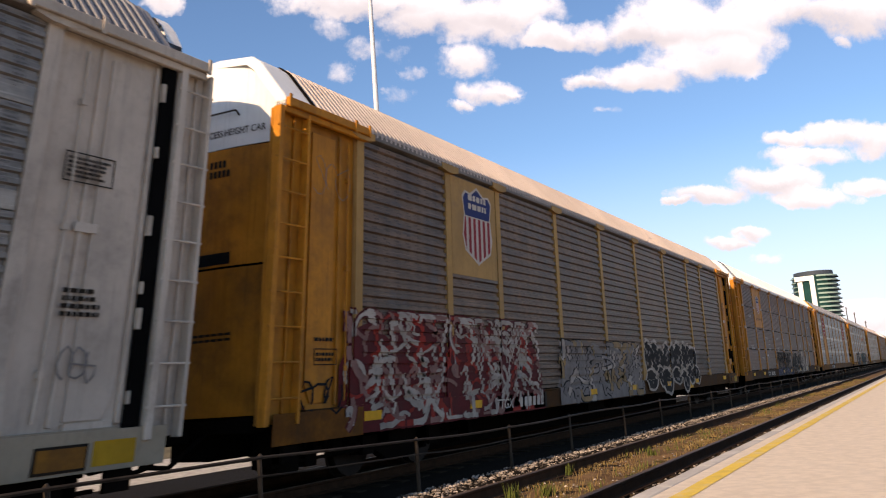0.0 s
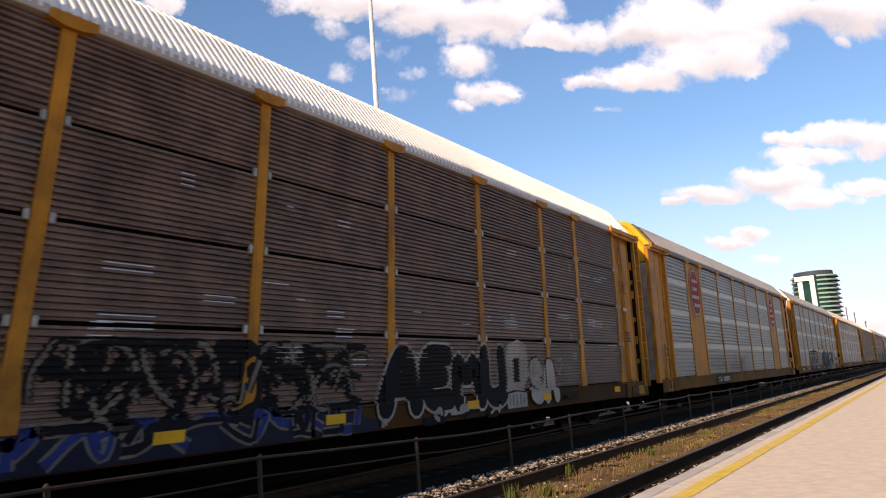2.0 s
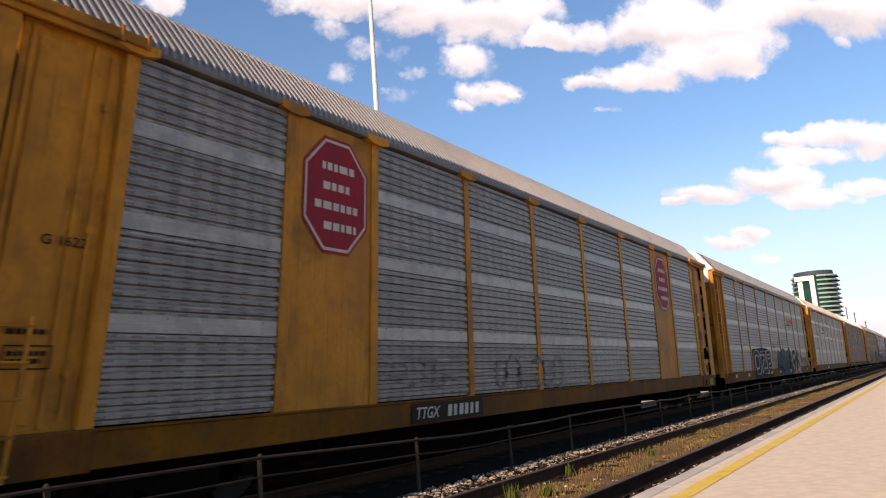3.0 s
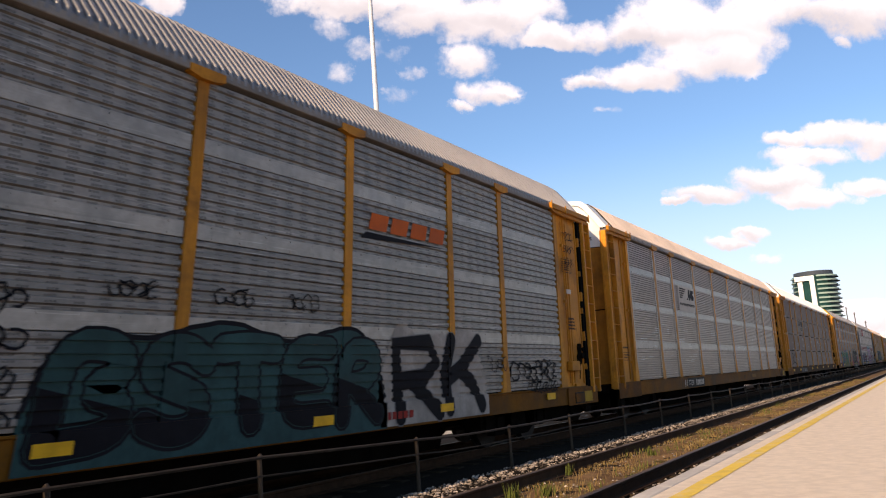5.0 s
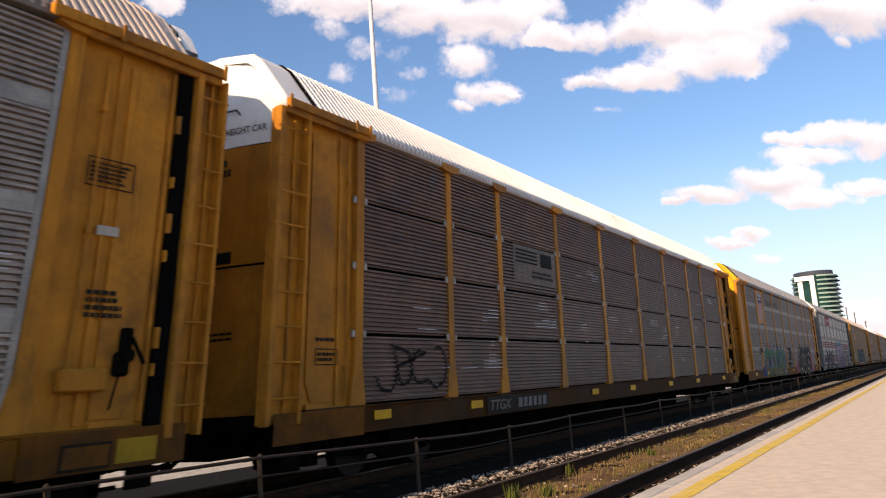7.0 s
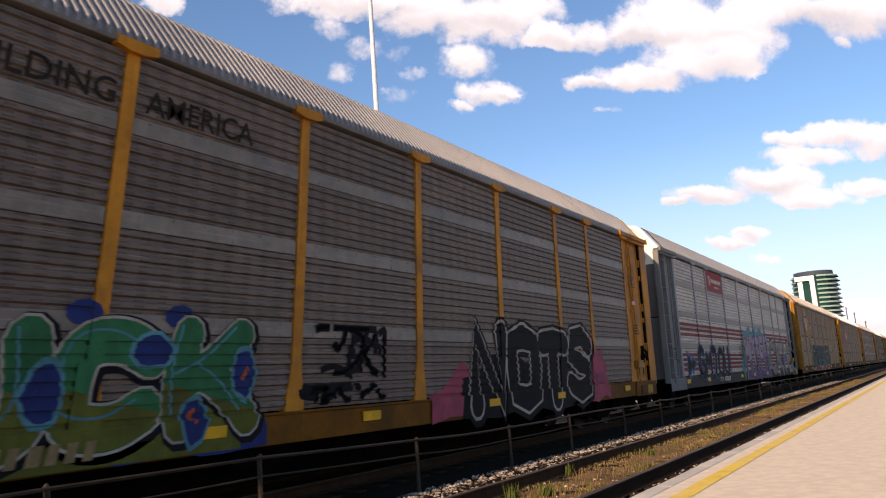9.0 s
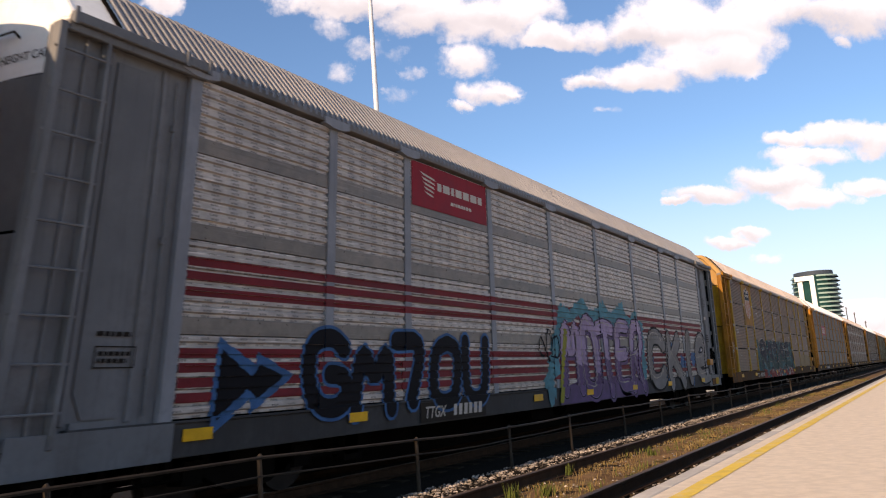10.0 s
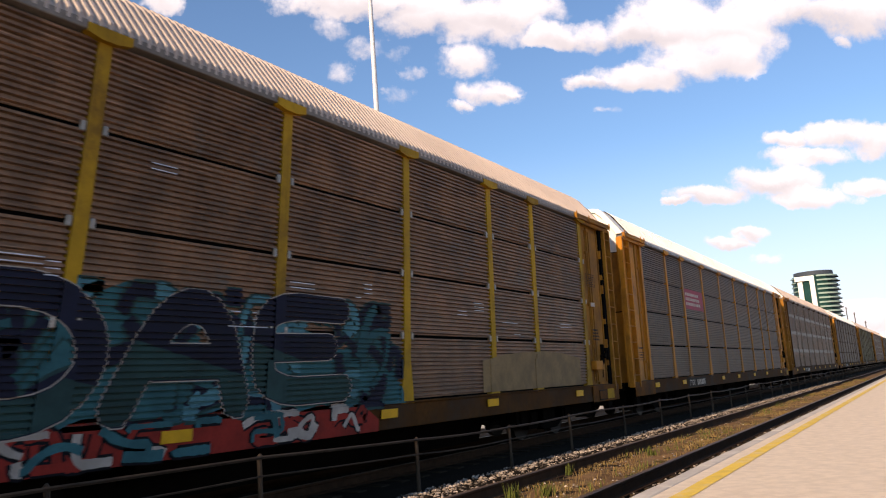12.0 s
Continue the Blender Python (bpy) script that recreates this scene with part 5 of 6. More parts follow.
def fittings(car, dark=STENCIL, clips=False, seed=0):
    """Small things that every car carries: markers, stencils, a door vent, end lettering, grab irons, clips."""
    rng = random.Random(seed + 50)
    notch = PALE if seed == 0 else WORN_GREY if seed == 8 else YELLOW
    for x in (2.25, 5.15, 10.9, 13.65, 17.2, 20.45, 24.6) if seed not in (3, 5) else ():
        part("marker", shared("marker", lambda: boxed(-0.2, 0.2, -SIDE - 0.048, -SIDE - 0.03, 0.80, 0.93, 0.004), MARKER), MARKER, car, at=(x + rng.uniform(-0.15, 0.15), 0, 0))
    for x in (1.22, LONG - 1.22) if seed else ():
        part("door_vent", shared("door_vent", lambda: boxed(-0.07, 0.07, -SIDE + 0.05, -SIDE + 0.075, 4.55, 4.75, 0.006), BLACK), BLACK, car, at=(x, 0, 0))
    # a black sheet painted as the shade in the gap beside the door
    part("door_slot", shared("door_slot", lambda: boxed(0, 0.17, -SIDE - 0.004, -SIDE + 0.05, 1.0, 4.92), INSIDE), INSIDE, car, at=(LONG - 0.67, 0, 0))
    frame_box(car, 0.95, 1.42, 1.58, 1.80, dark, 2)
    bars(car, 0.95, 1.35, 1.88, 1.96, 1, dark, 0, 1, True)
    up = rng.choice((0.0, 0.12, 0.22)) if seed else 0.0
    frame_box(car, LONG - 1.71, LONG - 1.14, 3.39 + up, 3.70 + up, dark, 5)
    bars(car, LONG - 1.52, LONG - 1.10, 2.06 + up, 2.36 + up, 4, dark, 2, 2, True)
    part("door_placard", shared("door_placard", lambda: boxed(0, 0.25, -SIDE + 0.024, -SIDE + 0.044, 0, 0.1, 0.003), SIGN_WHITE), SIGN_WHITE, car, at=(LONG - 1.5, 0, 2.9 + up))
    # notches along the edge of the black slot sheet
    for k in range(6):
        z = 1.3 + k * 0.6 + rng.uniform(-0.2, 0.2)
        part("slot_notch", shared(("slot_notch", k % 2), lambda: boxed(0, 0.03 + 0.02 * (k % 2), -SIDE - 0.008, -SIDE + 0.05, 0, 0.13 + 0.09 * (k % 2), 0.004), notch), notch, car, at=(LONG - 0.675, 0, z))
    # a warning placard and a paint patch on the end of the sill
    part("sill_placard", shared("sill_placard", lambda: boxed(0, 0.52, -SIDE - 0.056, -SIDE - 0.042, 0.65, 0.89, 0.004), STENCIL), STENCIL, car, at=(LONG - 1.58, 0, 0))
    part("placard_field", shared("placard_field", lambda: boxed(0, 0.47, -SIDE - 0.060, -SIDE - 0.0565, 0.675, 0.865, 0.001), OLD_YELLOW if seed == 0 else END_BROWN), OLD_YELLOW if seed == 0 else END_BROWN, car, at=(LONG - 1.555, 0, 0))
    part("sill_patch", shared("sill_patch", lambda: boxed(0, 0.46, -SIDE - 0.046, -SIDE - 0.042, 0.67, 0.90, 0.001), RUSTY_POST), RUSTY_POST, car, at=(LONG - 1.0, 0, 0))
    # a step box and the hand brake near the trailing door foot
    wheel = bmesh.new()
    box(wheel, -0.10, 0.08, -SIDE - 0.02, -SIDE + 0.08, 1.5, 1.74, 0.03)
    box(wheel, -0.05, 0.07, -SIDE - 0.03, -SIDE + 0.08, 1.70, 1.98, 0.02)
    rod(wheel, (0.0, -SIDE + 0.08, 1.7), (0.0, -SIDE - 0.08, 1.7), 0.07, 8)
    rod(wheel, (0.03, -SIDE - 0.05, 1.88), (0.20, -SIDE - 0.05, 1.62), 0.022, 6)
    rod(wheel, (-0.04, -SIDE + 0.0, 1.5), (-0.10, -SIDE + 0.0, 1.18), 0.012, 5)
    if "hand_brake" not in SHARED:
        me = bpy.data.meshes.new("hand_brake")
        wheel.to_mesh(me)
        me.materials.append(UNDER)
        SHARED["hand_brake"] = me
    wheel.free()
    if seed not in (0, 2):
        part("hand_brake", SHARED["hand_brake"], UNDER, car, at=(LONG - 1.02, 0, 0))
        part("step_box", shared("step_box", lambda: boxed(-0.27, 0.2, -SIDE - 0.07, -SIDE + 0.07, 1.36, 1.58, 0.02), YELLOW), YELLOW, car, at=(LONG - 1.42, 0, 0))
    # plates at both ends of the sill, brown with grime
    plate_paint = CREAM if seed == 0 else WORN_GREY if seed == 8 else END_BROWN
    for x in (0.18, LONG - 1.95):
        part("end_plate", shared("end_plate", lambda: boxed(0, 1.77, -SIDE - 0.041, -SIDE - 0.03, 0.62, 1.0, 0.003), plate_paint), plate_paint, car, at=(x, 0, 0))
    # lettering on the leading end, which bulges
    end_marks(car, dark)
    # small clips along the posts, at the panel joints
    for x in POSTS if clips else ():
        for z in (2.01, 2.99, 3.975):
            for s in (-0.13, 0.13):
                part("clip", shared("clip", lambda: boxed(-0.03, 0.03, -SIDE - 0.012, -SIDE + 0.03, -0.055, 0.055, 0.008), BAND), BAND, car, at=(x + s, 0, z))


def end_marks(car, dark):
    def bulge(y, top):
        return 0.30 - 0.27 * (1 - (y / 1.36) ** 2) * (0.9 if top else 1) - 0.006

    def wrap(bm, name, mat, top):
        for v in bm.verts:
            yy = -v.co.x
            v.co = (bulge(yy, top), yy, v.co.z)
        bmesh.ops.recalc_face_normals(bm, faces=bm.faces[:])
        made = part(name, bm, mat, car)
        if name == "end_stencil_block":
            made["kind"] = "stuff"

    wrap(letters("EXCESS HEIGHT CAR", 0.10, 1.12, 4.78, 4.88, 0.012), "end_lettering", dark, True)
    bm = flat_mesh()
    for r, (z, w) in enumerate(((4.32, 0.30), (4.18, 0.42))):
        for k in range(int(w / 0.07)):
            poly(bm, [(0.3 + k * 0.07, z), (0.35 + k * 0.07, z), (0.35 + k * 0.07, z + 0.1), (0.3 + k * 0.07, z + 0.1)])
    wrap(bm, "end_number", dark, False)
    bm = flat_mesh()
    for k in range(8):
        poly(bm, [(0.15 + k * 0.07, 2.96), (0.22 + k * 0.07, 2.96), (0.22 + k * 0.07, 3.12), (0.15 + k * 0.07, 3.12)])
    wrap(bm, "end_dark_plate", BLACK, False)
    bm = flat_mesh()
    for z in (1.95, 2.02):
        for k in range(6):
            poly(bm, [(0.2 + k * 0.1, z), (0.29 + k * 0.1, z), (0.29 + k * 0.1, z + 0.035), (0.2 + k * 0.1, z + 0.035)])
    wrap(bm, "end_stencil_block", dark, False)
    iron = bmesh.new()
    pts = [(bulge(-0.2, True) - 0.06, -0.2, 5.12), (bulge(-0.7, True) - 0.06, -0.7, 5.12)]
    rod(iron, pts[0], pts[1], 0.014, 6)
    for q in pts:
        rod(iron, q, (q[0] + 0.08, q[1], q[2] - 0.06), 0.014, 6)
    part("grab_iron", iron, FENCE, car)


def decorate():
    c = CARS
    # car 0
    tag(c[0], 26.0, 26.4, 1.45, 1.8, GREY_SPRAY, 5, 0.02, door=True)
    # car 1: red wild letters, pale letters, black and white letters
    plate(c[1], 4.54, 6.24, 3.12, 4.92, TAN)
    shield(c[1], 5.5, 4.1, 1.15, 1.5)
    wild(c[1], 1.5, 8.0, 0.64, 2.45, (RED_SPRAY, WHITE_SPRAY, FADED_PINK, WHITE_SPRAY), DARK_RED, 4, 230, DARK_RED, 0.11, 0.085, "tangled red and white graffiti", 0.35)
    wild(c[1], 8.9, 14.7, 0.66, 2.1, (GREY_SPRAY, WHITE_SPRAY, TAN_SPRAY, GREY_SPRAY), BLACK, 14, 60, GREY_SPRAY, 0.15, 0.14, "pale grey and tan bubble graffiti")
    rng, x = random.Random(17), 15.4
    for k in range(9):
        r = rng.uniform(0.34, 0.56)
        bubble(c[1], x, 1.64 + rng.uniform(-0.1, 0.08), r, rng.uniform(0.42, 0.56), WHITE_SPRAY, BLACK, 150 + k, 0.6 + 0.3 * (k % 3), GREY_SPRAY)
        x += r * 1.42
    x = 15.5
    for k in range(7):
        r = rng.uniform(0.3, 0.62)
        bubble(c[1], x, 0.98 + rng.uniform(-0.06, 0.12), r, rng.uniform(0.3, 0.46), WHITE_SPRAY, BLACK, 170 + k, 2.8 + 0.3 * (k % 3), GREY_SPRAY)
        x += r * 1.75
    wild(c[1], 21.3, 23.2, 1.2, 1.95, (DIM_SPRAY, GREY_SPRAY), DIM_SPRAY, 16, 12, None, 0.1, 0.05, "thin grey scrawl beside the bubbles")
    paint(c[1], "sill_patch", rect(18.85, 19.95, 0.66, 0.92), MARKER, 0)
    bars(c[1], 19.05, 19.75, 0.70, 0.88, 1, RUSTY_POST, 1, 5)
    number_plate(c[1], 5.9, 8.0)
    tag(c[1], 0.7, 1.5, 0.95, 1.45, BLACK, 3, 0.035, door=True)
    tag(c[1], 0.8, 1.6, 3.9, 4.5, GREY_SPRAY, 33, 0.012, door=True)
    # car 2
    plate(c[2], 4.54, 6.24, 3.05, 4.94, YELLOW)
    shield(c[2], 5.55, 4.17, 0.74, 0.95)
    paint(c[2], "slogan", letters("BUILDING AMERICA", 4.72, 6.2, 3.4, 3.52, 0.008), STENCIL, 2)
    number_plate(c[2], 5.95, 7.95)
    wild(c[2], 9.3, 14.5, 0.95, 1.95, (BLACK, DIM_SPRAY, BLACK), BLACK, 21, 70, None, 0.13, 0.06, "dark scribbled graffiti")
    paint(c[2], "graffiti_ground", ragged(9.0, 14.6, 0.66, 1.0, 23, 0.5, 0.3), NAVY_SPRAY, 0)
    wild(c[2], 9.2, 14.4, 0.66, 1.15, (ROYAL_SPRAY, BLACK), DIM_SPRAY, 22, 26, None, 0.14, 0.10, "dim dark graffiti with blue strokes")
    piece(c[2], "AEMU", 14.7, 18.7, 0.82, 1.95, BLACK, WHITE_SPRAY, 2, 0.34, 0.045, None, None, "black letters with a white rim")
    wild(c[2], 14.6, 18.5, 0.62, 0.98, (BLACK, WHITE_SPRAY), BLACK, 24, 16, None, 0.1, 0.08)
    skull_face(c[2], 19.15)
    piece(c[2], "SA", 19.7, 21.0, 0.72, 1.68, WHITE_SPRAY, BLACK, 6, 0.42, 0.03, None, None, "white letters with a black rim")
    paint(c[2], "spray_heart", ribbon(flat_mesh(), [(21.25, 1.30), (21.08, 1.50), (21.12, 1.64), (21.25, 1.58), (21.36, 1.66), (21.42, 1.52), (21.25, 1.30)], 0.03), WHITE_SPRAY, 3)
    paint(c[2], "spray_tag", letters("MORK", 21.3, 22.2, 0.74, 0.92, 0.01), BLACK, 3)
    tag(c[2], 0.1, 0.5, 1.15, 1.35, WHITE_SPRAY, 9, 0.03, door=True)
    # car 3
    octagon(c[3], 5.42, 3.95, 1.45, 1.7)
    octagon(c[3], 21.67, 3.95, 1.45, 1.7)
    number_plate(c[3], 7.4, 9.4)
    paint(c[3], "stencil_mark", letters("G 1622", 1.12, 1.6, 2.74, 2.84, 0.01), STENCIL, 0, door=True)
    tag(c[3], 6.6, 8.9, 1.2, 1.72, GREY_SPRAY, 31, 0.03)
    tag(c[3], 10.1, 13.3, 0.95, 1.8, GREY_SPRAY, 32, 0.07)
    # car 4
    paint(c[4], "graffiti_ground", ragged(6.55, 11.45, 0.68, 2.12, 41, 1.2, 0.04), BLACK, 0, "black block with white outlined letters")
    paint(c[4], "graffiti_letters", wobble(letters("OZE", 6.7, 11.3, 0.85, 2.0, 0.06), 0.1, 4), WHITE_SPRAY, 1)
    paint(c[4], "graffiti_fill", wobble(letters("OZE", 6.75, 11.25, 0.89, 1.96, 0.012), 0.1, 4), BLACK, 2)
    for i in range(4):
        tag(c[4], 12.25, 13.2, 0.98 + i * 0.36, 1.28 + i * 0.36, BLACK, 42 + i, 0.028)
    for i, x in enumerate((14.0, 15.4, 16.6)):
        tag(c[4], x, x + 0.6, 2.26, 2.5, BLACK, 47 + i, 0.022)
    humped(c[4], 13.3, 18.75, 0.66, 2.08, DEEP_TEAL, BLACK, 43, 0, "deep teal block letters")
    piece(c[4], "BSTER", 13.4, 18.6, 0.78, 2.0, DEEP_TEAL, BLACK, 8, 0.3, 0.035, None, None, "", 1, BLACK)
    paint(c[4], "graffiti_ground", ragged(18.6, 21.9, 0.68, 2.2, 44, 0.25, 0.25), WHITE_SPRAY, 0, "black blackletter pair on a white ground")
    piece(c[4], "RK", 18.85, 21.7, 0.72, 2.1, BLACK, GREY_SPRAY, 9, 0.2, 0.02, None, None, "", 1, None, True)
    tag(c[4], 21.9, 22.7, 1.4, 1.7, BLACK, 51, 0.02)
    tag(c[4], 22.9, 25.1, 1.15, 1.65, BLACK, 52, 0.045)
    tag(c[4], 23.6, 25.0, 0.95, 1.2, BLACK, 53, 0.03)
    for i, z in enumerate((3.75, 4.05, 4.35)):
        tag(c[4], LONG - 1.6, LONG - 0.95, z, z + 0.25, BLACK, 55 + i, 0.018, door=True)
    for i in range(4):
        x = 18.3 + i * 0.56
        paint(c[4], "sign_bar", poly(flat_mesh(), [(x, 3.58), (x + 0.46, 3.58), (x + 0.54, 3.84), (x + 0.08, 3.84)]), SIGN_ORANGE, 1, "slanted orange sign bar")
    paint(c[4], "sign_underline", poly(flat_mesh(), [(18.1, 3.42), (20.5, 3.52), (18.25, 3.53)]), BLACK, 1)
    bars(c[4], 18.75, 19.45, 0.74, 0.92, 1, RED_SPRAY, 6, 3)
    # car 5
    paint(c[5], "sign_plate", rect(6.98, 9.1, 3.2, 4.06), SIGN_WHITE, 0, "white sign with black slanted stripes")
    for i in range(5):
        z = 3.98 - i * 0.075
        paint(c[5], "sign_stripe", poly(flat_mesh(), [(7.14 - i * 0.0, z), (8.0 - i * 0.12, z), (7.9 - i * 0.12, z - 0.045), (7.12, z - 0.045)]), BLACK, 1)
    paint(c[5], "sign_shape", poly(flat_mesh(), [(8.0, 3.62), (8.14, 3.60), (8.28, 3.98), (8.50, 3.98), (8.44, 3.80), (8.62, 3.98), (8.98, 3.98), (8.98, 3.88), (8.8, 3.86), (9.0, 3.76), (8.94, 3.62), (8.6, 3.62), (8.62, 3.72), (8.44, 3.60), (8.32, 3.62), (8.26, 3.74), (8.2, 3.62)]), BLACK, 1)
    bars(c[5], 7.08, 8.98, 3.36, 3.5, 1, BLACK, 2, 4)
    number_plate(c[5], 6.98, 9.0)
    paint(c[5], "stencil_mark", letters("R1", 6.45, 6.78, 0.72, 0.93, 0.014, 0.25), SIGN_WHITE, 5)
    bars(c[5], 17.9, 18.7, 0.72, 0.94, 1, OLD_YELLOW, 2, 4)
    bars(c[5], 16.0, 16.4, 0.72, 0.9, 2, STENCIL, 2, 5)
    # car 6
    paint(c[6], "sign_plate", rect(6.95, 9.05, 3.2, 3.96), PANEL_TAUPE, 0)
    for i in range(4):
        paint(c[6], "sign_stripe", rect(7.05, 8.1, 3.84 - i * 0.08, 3.88 - i * 0.08), BLACK, 1)
    paint(c[6], "sign_shape", rect(8.25, 8.85, 3.58, 3.88), BLACK, 1)
    bars(c[6], 7.8, 8.95, 3.3, 3.48, 2, BLACK, 1, 8)
    number_plate(c[6], 5.65, 8.1, GREY_SPRAY)
    tag(c[6], 2.3, 4.2, 1.1, 1.95, BLACK, 61, 0.05)
    # car 7
    plate(c[7], 4.54, 6.24, 3.28, 4.94, YELLOW)
    shield(c[7], 5.45, 4.15, 1.15, 1.55)
    paint(c[7], "slogan", letters("BUILDING", 7.2, 9.05, 4.30, 4.58, 0.008), STENCIL, 2)
    paint(c[7], "slogan", letters("AMERICA", 9.44, 11.1, 4.30, 4.58, 0.008), STENCIL, 2)
    paint(c[7], "graffiti_ground", wobble(ragged(3.9, 5.2, 0.7, 1.7, 71, 0.3, 0.5), 0.1, 1), ROYAL_SPRAY, 0)
    paint(c[7], "graffiti_ground", wobble(ragged(9.6, 11.6, 0.66, 1.7, 72, 0.3, 0.5), 0.1, 1), ROYAL_SPRAY, 0)
    paint(c[7], "graffiti_ground", ragged(4.9, 11.2, 0.66, 1.2, 73, 0.4, 0.1), OLIVE_SPRAY, 1)
    piece(c[7], "COUCK", 5.0, 11.3, 0.80, 2.12, GREEN_SPRAY, WHITE_SPRAY, 5, 0.34, 0.03, SKY_TEAL, BLACK, "green bubble letters with blue cores", 1, OLIVE_SPRAY)
    for i in range(5):
        paint(c[7], "graffiti_drop", poly(flat_mesh(), [(5.6 + i * 1.15 + 0.2 * math.cos(a * 0.7), 2.12 + 0.13 * math.sin(a * 0.7)) for a in range(9)]), ROYAL_SPRAY, 0)
    wild(c[7], 12.2, 14.1, 1.3, 2.2, (BLACK, INSIDE), BLACK, 74, 16, None, 0.12, 0.05, "black scribbled tag")
    wild(c[7], 12.1, 14.1, 1.05, 1.4, (BLACK, INSIDE), BLACK, 75, 14, None, 0.09, 0.05)
    for k, (x, z, rx, rz) in enumerate(((8.75, 1.35, 0.24, 0.34), (10.5, 1.0, 0.2, 0.3), (9.9, 1.75, 0.28, 0.2), (7.4, 1.4, 0.22, 0.36), (6.2, 1.35, 0.24, 0.34), (11.2, 1.5, 0.2, 0.34))):
        bubble(c[7], x, z, rx, rz, SKY_TEAL, ROYAL_SPRAY, 700 + k, 4.6, SIGN_ORANGE if k % 2 else ROYAL_SPRAY)
    tag(c[7], 3.7, 4.6, 1.75, 2.1, BLACK, 76, 0.05)
    paint(c[7], "graffiti_ground", wobble(ragged(15.2, 23.0, 0.7, 1.75, 77, 0.5, 0.5), 0.2, 2), PINK_SPRAY, 0, "pink cloud behind black letters")
    paint(c[7], "graffiti_ground", wobble(ragged(21.7, 23.4, 0.66, 2.0, 79, 0.25, 0.35), 0.2, 4), PINK_SPRAY, 0.3)
    tag(c[7], 22.4, 23.2, 0.95, 1.35, PURPLE_SPRAY, 80, 0.035)
    paint(c[7], "graffiti_ground", wobble(ragged(16.2, 22.0, 0.64, 1.9, 78, 0.6, 0.3), 0.15, 2), BLACK, 1)
    piece(c[7], "NOTS", 16.5, 22.35, 0.66, 2.36, BLACK, WHITE_SPRAY, 3, 0.30, 0.06, None, BLACK, "black letters with white rims", 1, None, True)
    for i, (x, z, r) in enumerate(((22.35, 2.02, 0.17), (23.1, 1.75, 0.14), (23.3, 1.45, 0.1), (22.7, 1.35, 0.2))):
        paint(c[7], "graffiti_bubble", poly(flat_mesh(), [(x + r * math.cos(a * 0.524), z + r * 1.1 * math.sin(a * 0.524)) for a in range(12)]), PINK_SPRAY, 2)
    number_plate(c[7], 7.4, 9.4, TAN_SPRAY, False)
    # car 8
    paint(c[8], "sign_plate", rect(6.48, 9.10, 4.16, 4.93), SIGN_RED, 0, "red sign with a pale mark and bars")
    for i in range(5):
        paint(c[8], "sign_mark", poly(flat_mesh(), [(6.75 + 0.03 * i, 4.78 - i * 0.08), (7.2 - 0.02 * i, 4.72 - i * 0.075), (7.25 - 0.02 * i, 4.68 - i * 0.075), (6.85 + 0.03 * i, 4.73 - i * 0.08)]), SIGN_WHITE, 1)
    bars(c[8], 7.3, 8.95, 4.48, 4.72, 1, SIGN_WHITE, 1, 12)
    bars(c[8], 7.75, 8.5, 4.32, 4.42, 1, SIGN_WHITE, 1, 13)
    for z, x0 in ((2.70, 1.95), (2.54, 1.95), (2.36, 1.95), (1.68, 1.95), (1.52, 1.95), (1.36, 1.95), (1.20, 1.95)):
        paint(c[8], "red_stripe", rect(x0, 25.2, z, z + 0.105), RED_BAND, -0.5)
    paint(c[8], "graffiti_outline", poly(flat_mesh(), [(2.42, 0.82), (2.5, 1.92), (3.1, 1.6), (3.12, 1.75), (3.78, 1.46), (3.05, 1.02), (3.05, 1.2)]), BLUE_SPRAY, 1, "black arrow with a blue rim")
    paint(c[8], "graffiti_letters", poly(flat_mesh(), [(2.5, 0.98), (2.56, 1.78), (3.04, 1.46), (3.2, 1.6), (3.6, 1.45), (3.15, 1.2), (3.0, 1.32)]), BLACK, 2)
    piece(c[8], "GM7OU", 3.95, 8.95, 0.85, 2.08, BLACK, BLUE_SPRAY, 7, 0.26, 0.045, None, None, "black block letters with blue rims", 1)
    number_plate(c[8], 6.75, 8.6)
    rng = random.Random(81)
    for k in range(34):
        u = k / 33
        x, z = (11.6 + 3.2 * u, 0.95 + 6.2 * u) if u < 0.28 else (12.5 + 7.6 * (u - 0.28), 2.72 + 0.12 * math.sin(k)) if u < 0.98 else (18.2, 1.5)
        bm, r = flat_mesh(), rng.uniform(0.17, 0.34)
        poly(bm, [(x + r * rng.uniform(0.45, 1.2) * math.cos(a * math.tau / 11), z + r * rng.uniform(0.5, 1.25) * math.sin(a * math.tau / 11)) for a in range(11)])
        paint(c[8], "graffiti_haze", bm, SKY_TEAL, -0.4 + 0.1 * (k % 5), "teal haze behind purple letters" if k == 0 else "")
    for k in range(5):
        bm, r = flat_mesh(), rng.uniform(0.16, 0.3)
        poly(bm, [(18.2 + r * rng.uniform(0.45, 1.2) * math.cos(a * math.tau / 11), 1.2 + 0.33 * k + r * rng.uniform(0.5, 1.25) * math.sin(a * math.tau / 11)) for a in range(11)])
        paint(c[8], "graffiti_haze", bm, SKY_TEAL, -0.4 + 0.1 * k)
    paint(c[8], "graffiti_ground", ragged(12.1, 18.1, 0.66, 1.2, 82, 0.5, 0.2), PURPLE_SPRAY, 1)
    paint(c[8], "graffiti_edge", poly(flat_mesh(), [(12.0, 0.7), (12.2, 0.7), (12.75, 2.3), (12.55, 2.3)]), LIME_SPRAY, 5)
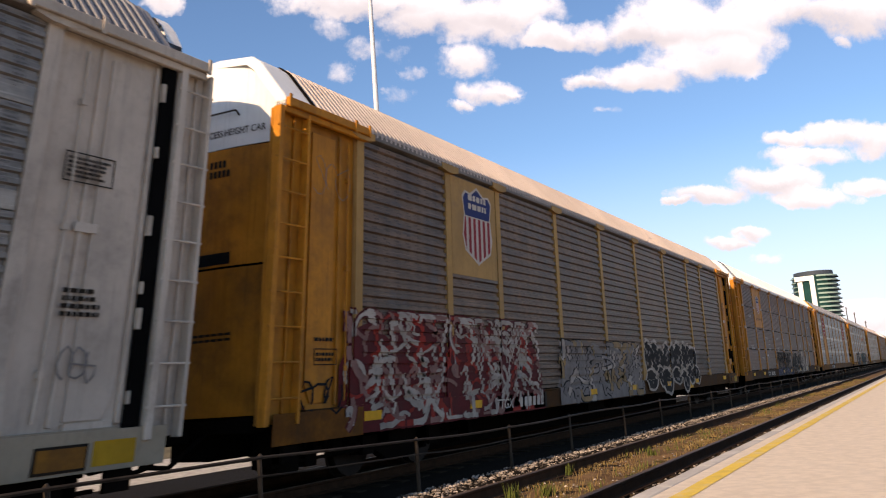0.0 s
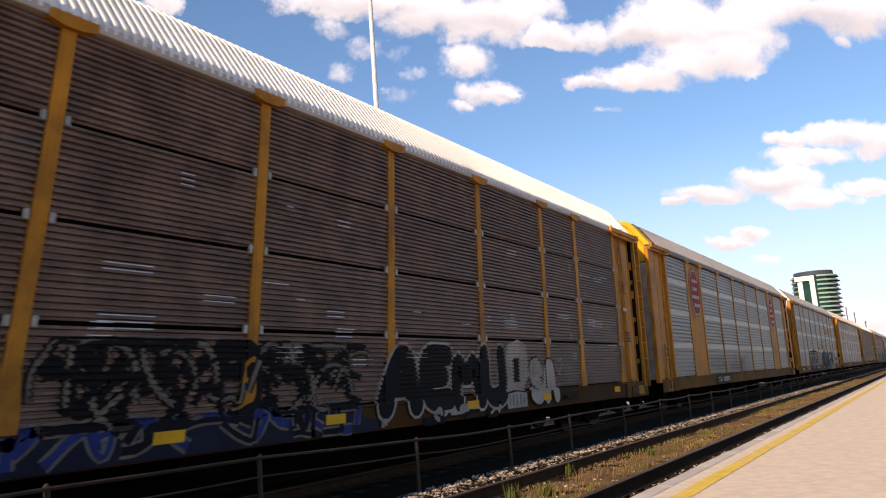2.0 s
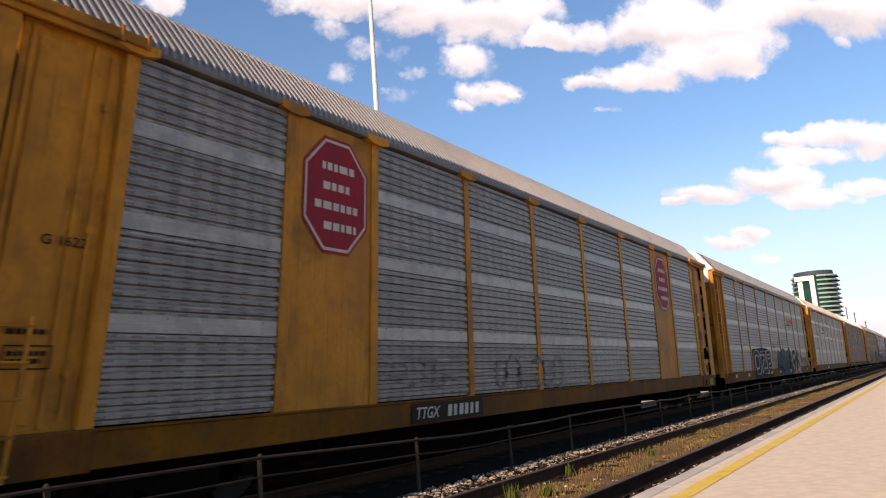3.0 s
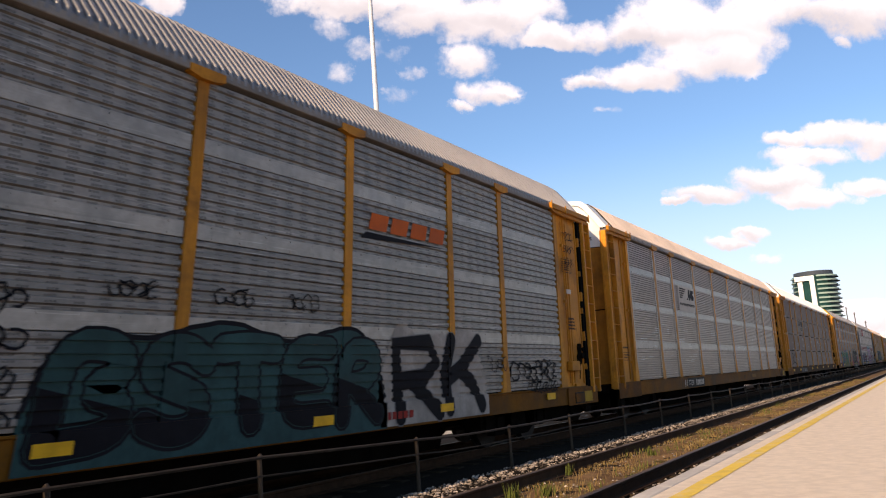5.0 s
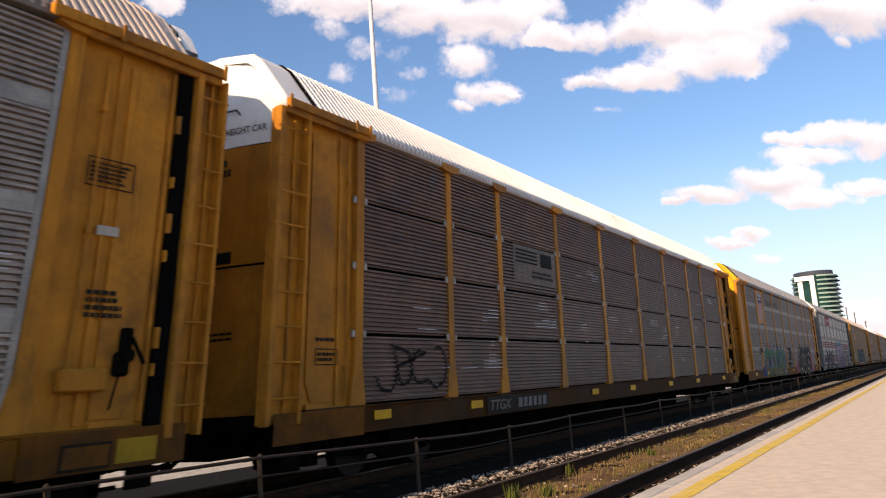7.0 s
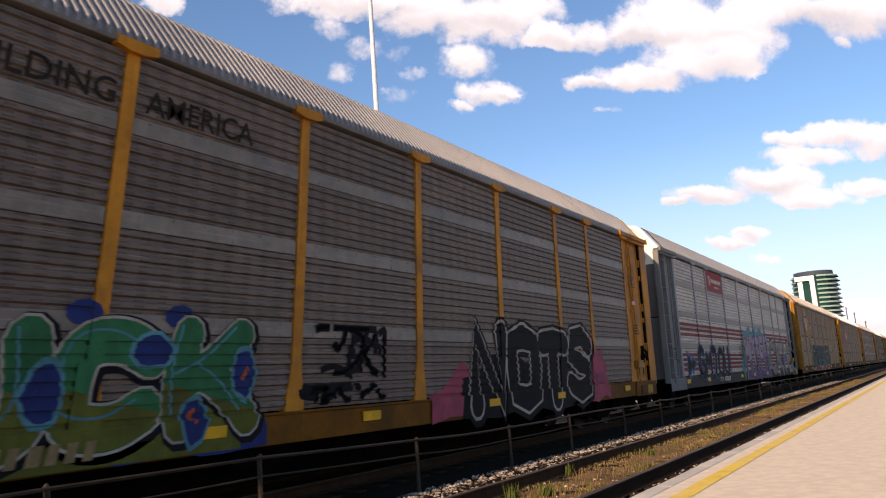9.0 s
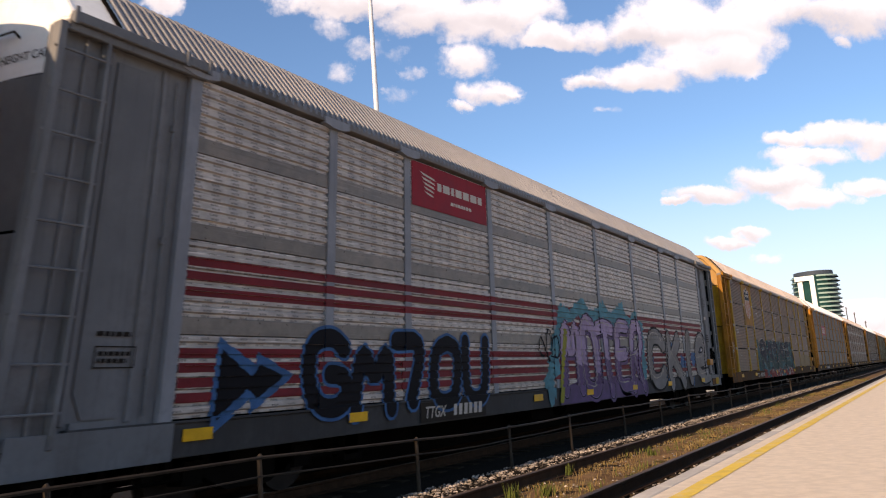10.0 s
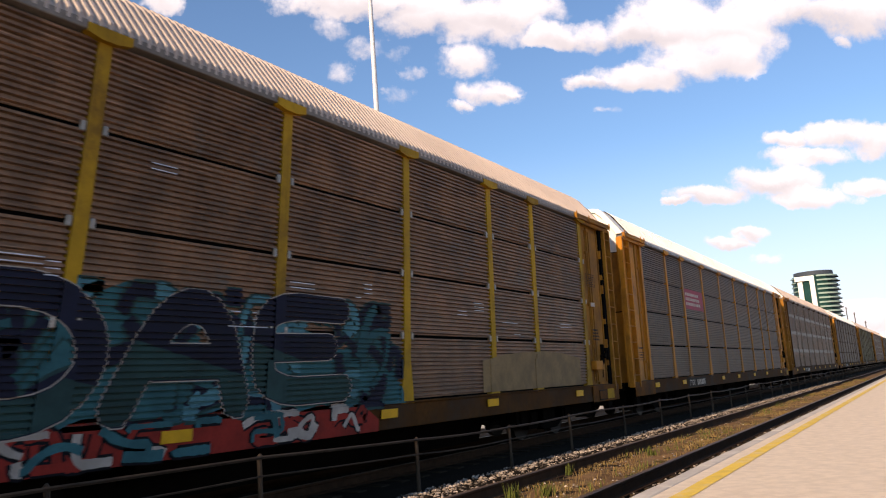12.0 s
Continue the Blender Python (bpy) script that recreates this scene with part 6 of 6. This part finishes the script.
    piece(c[8], "MOTER", 12.3, 18.1, 0.72, 2.74, LILAC_SPRAY, BLACK, 11, 0.29, 0.03, WHITE_SPRAY, PURPLE_SPRAY, "purple bubble letters with black outlines", 1, PURPLE_SPRAY)
    tag(c[8], 11.2, 12.2, 1.5, 2.3, BLACK, 83, 0.05)
    piece(c[8], "CKIQ", 18.6, 25.7, 0.68, 2.5, GREY_SPRAY, BLACK, 13, 0.26, 0.06, WHITE_SPRAY, None, "grey letters with black outlines", 1)
    for i, (x, z, r) in enumerate(((18.9, 1.5, 0.3), (20.3, 1.1, 0.35), (21.0, 1.95, 0.32), (22.3, 1.5, 0.3), (23.7, 1.6, 0.34), (24.6, 2.0, 0.28), (23.2, 0.9, 0.25))):
        blob = poly(flat_mesh(), [(x + r * math.cos(a * 0.45) * (0.7 + 0.5 * ((a * 7 + i) % 5) / 5), z + r * 0.8 * math.sin(a * 0.45) * (0.7 + 0.5 * ((a * 3 + i) % 4) / 4)) for a in range(14)])
        paint(c[8], "graffiti_patch", blob, BLUE_SPRAY, 1)
    # car 9
    plate(c[9], 4.54, 6.24, 3.08, 4.94, OLD_YELLOW)
    shield(c[9], 5.38, 4.1, 1.15, 1.5, NAVY_SPRAY, SIGN_ORANGE)
    number_plate(c[9], 5.5, 7.4, WHITE_SPRAY, False)
    wild(c[9], 6.4, 17.7, 1.0, 2.5, (NAVY_SPRAY, SKY_TEAL, NAVY_SPRAY, TEAL_SPRAY), DEEP_TEAL, 91, 120, TEAL_SPRAY, 0.15, 0.15, "teal and dark blue graffiti with white rims", 0.5)
    piece(c[9], "RADAE", 7.0, 16.4, 1.0, 2.5, NAVY_SPRAY, WHITE_SPRAY, 15, 0.24, 0.013, None, None, "dark blue letters with white rims", 5, DEEP_TEAL)
    wild(c[9], 7.4, 17.0, 0.64, 1.12, (RED_SPRAY, RED_SPRAY, WHITE_SPRAY, TEAL_SPRAY), BLACK, 92, 60, RED_SPRAY, 0.12, 0.10, "red lettering along the sill")
    paint(c[9], "faded_patch", ragged(20.2, 24.9, 1.05, 1.8, 93, 0.8, 0.1), TAN_SPRAY, 0)
    tag(c[9], 0.75, 1.55, 1.8, 2.3, WHITE_SPRAY, 94, 0.022, door=True)
    # narrow pale strips painted as daylight showing through slots in the panels
    for n, seed in ((2, 1), (6, 2), (9, 3), (5, 4)):
        rng = random.Random(seed)
        bm = flat_mesh()
        for _ in range(46):
            x, z, w = rng.uniform(2.1, 24.8), rng.choice((1.6, 1.95, 2.2, 2.35, 2.55, 3.6)) + rng.uniform(-0.12, 0.12), rng.uniform(0.12, 0.75)
            for k in range(rng.randint(1, 3)):
                if not any(x - 0.1 < q < x + w + 0.1 for q in POSTS):
                    poly(bm, [(x, z + k * 0.066), (x + w, z + k * 0.066), (x + w, z + 0.012 + k * 0.066), (x, z + 0.012 + k * 0.066)])
        paint(c[n], "worn_edge", bm, SLOT_LIGHT, 0)["kind"] = "stuff"
    # car 10
    paint(c[10], "sign_plate", rect(6.5, 9.0, 3.3, 4.0), PINK_SPRAY, 0)
    bars(c[10], 6.6, 8.9, 3.4, 3.9, 3, SIGN_WHITE, 1, 3)
    for i, car in enumerate(c):
        fittings(car, clips=i in (2, 6, 9), seed=i)
        if i == 0 or i >= 10:
            number_plate(car, 5.8, 7.9)


def skull_face(car, x):
    """A white sprayed face block with dark eyes and teeth."""
    paint(car, "graffiti_face", poly(flat_mesh(), [(x - 0.5, 0.72), (x + 0.35, 0.72), (x + 0.32, 1.1), (x + 0.55, 1.3), (x + 0.5, 1.92), (x + 0.1, 2.02), (x - 0.35, 1.9), (x - 0.45, 1.3), (x - 0.6, 1.05)]), WHITE_SPRAY, 1, "white sprayed face block")
    paint(car, "graffiti_face_mark", rect(x - 0.12, x + 0.14, 1.2, 1.65), BLACK, 2)
    bm = flat_mesh()
    for k in range(5):
        poly(bm, [(x - 0.42 + k * 0.15, 0.78), (x - 0.40 + k * 0.15, 0.78), (x - 0.40 + k * 0.15, 0.98), (x - 0.42 + k * 0.15, 0.98)])
    ribbon(bm, [(x - 0.5, 1.0), (x - 0.1, 1.04), (x + 0.3, 1.0)], 0.03)
    paint(car, "graffiti_face_mark", bm, BLACK, 2)


train()
decorate()
ties()
motions()
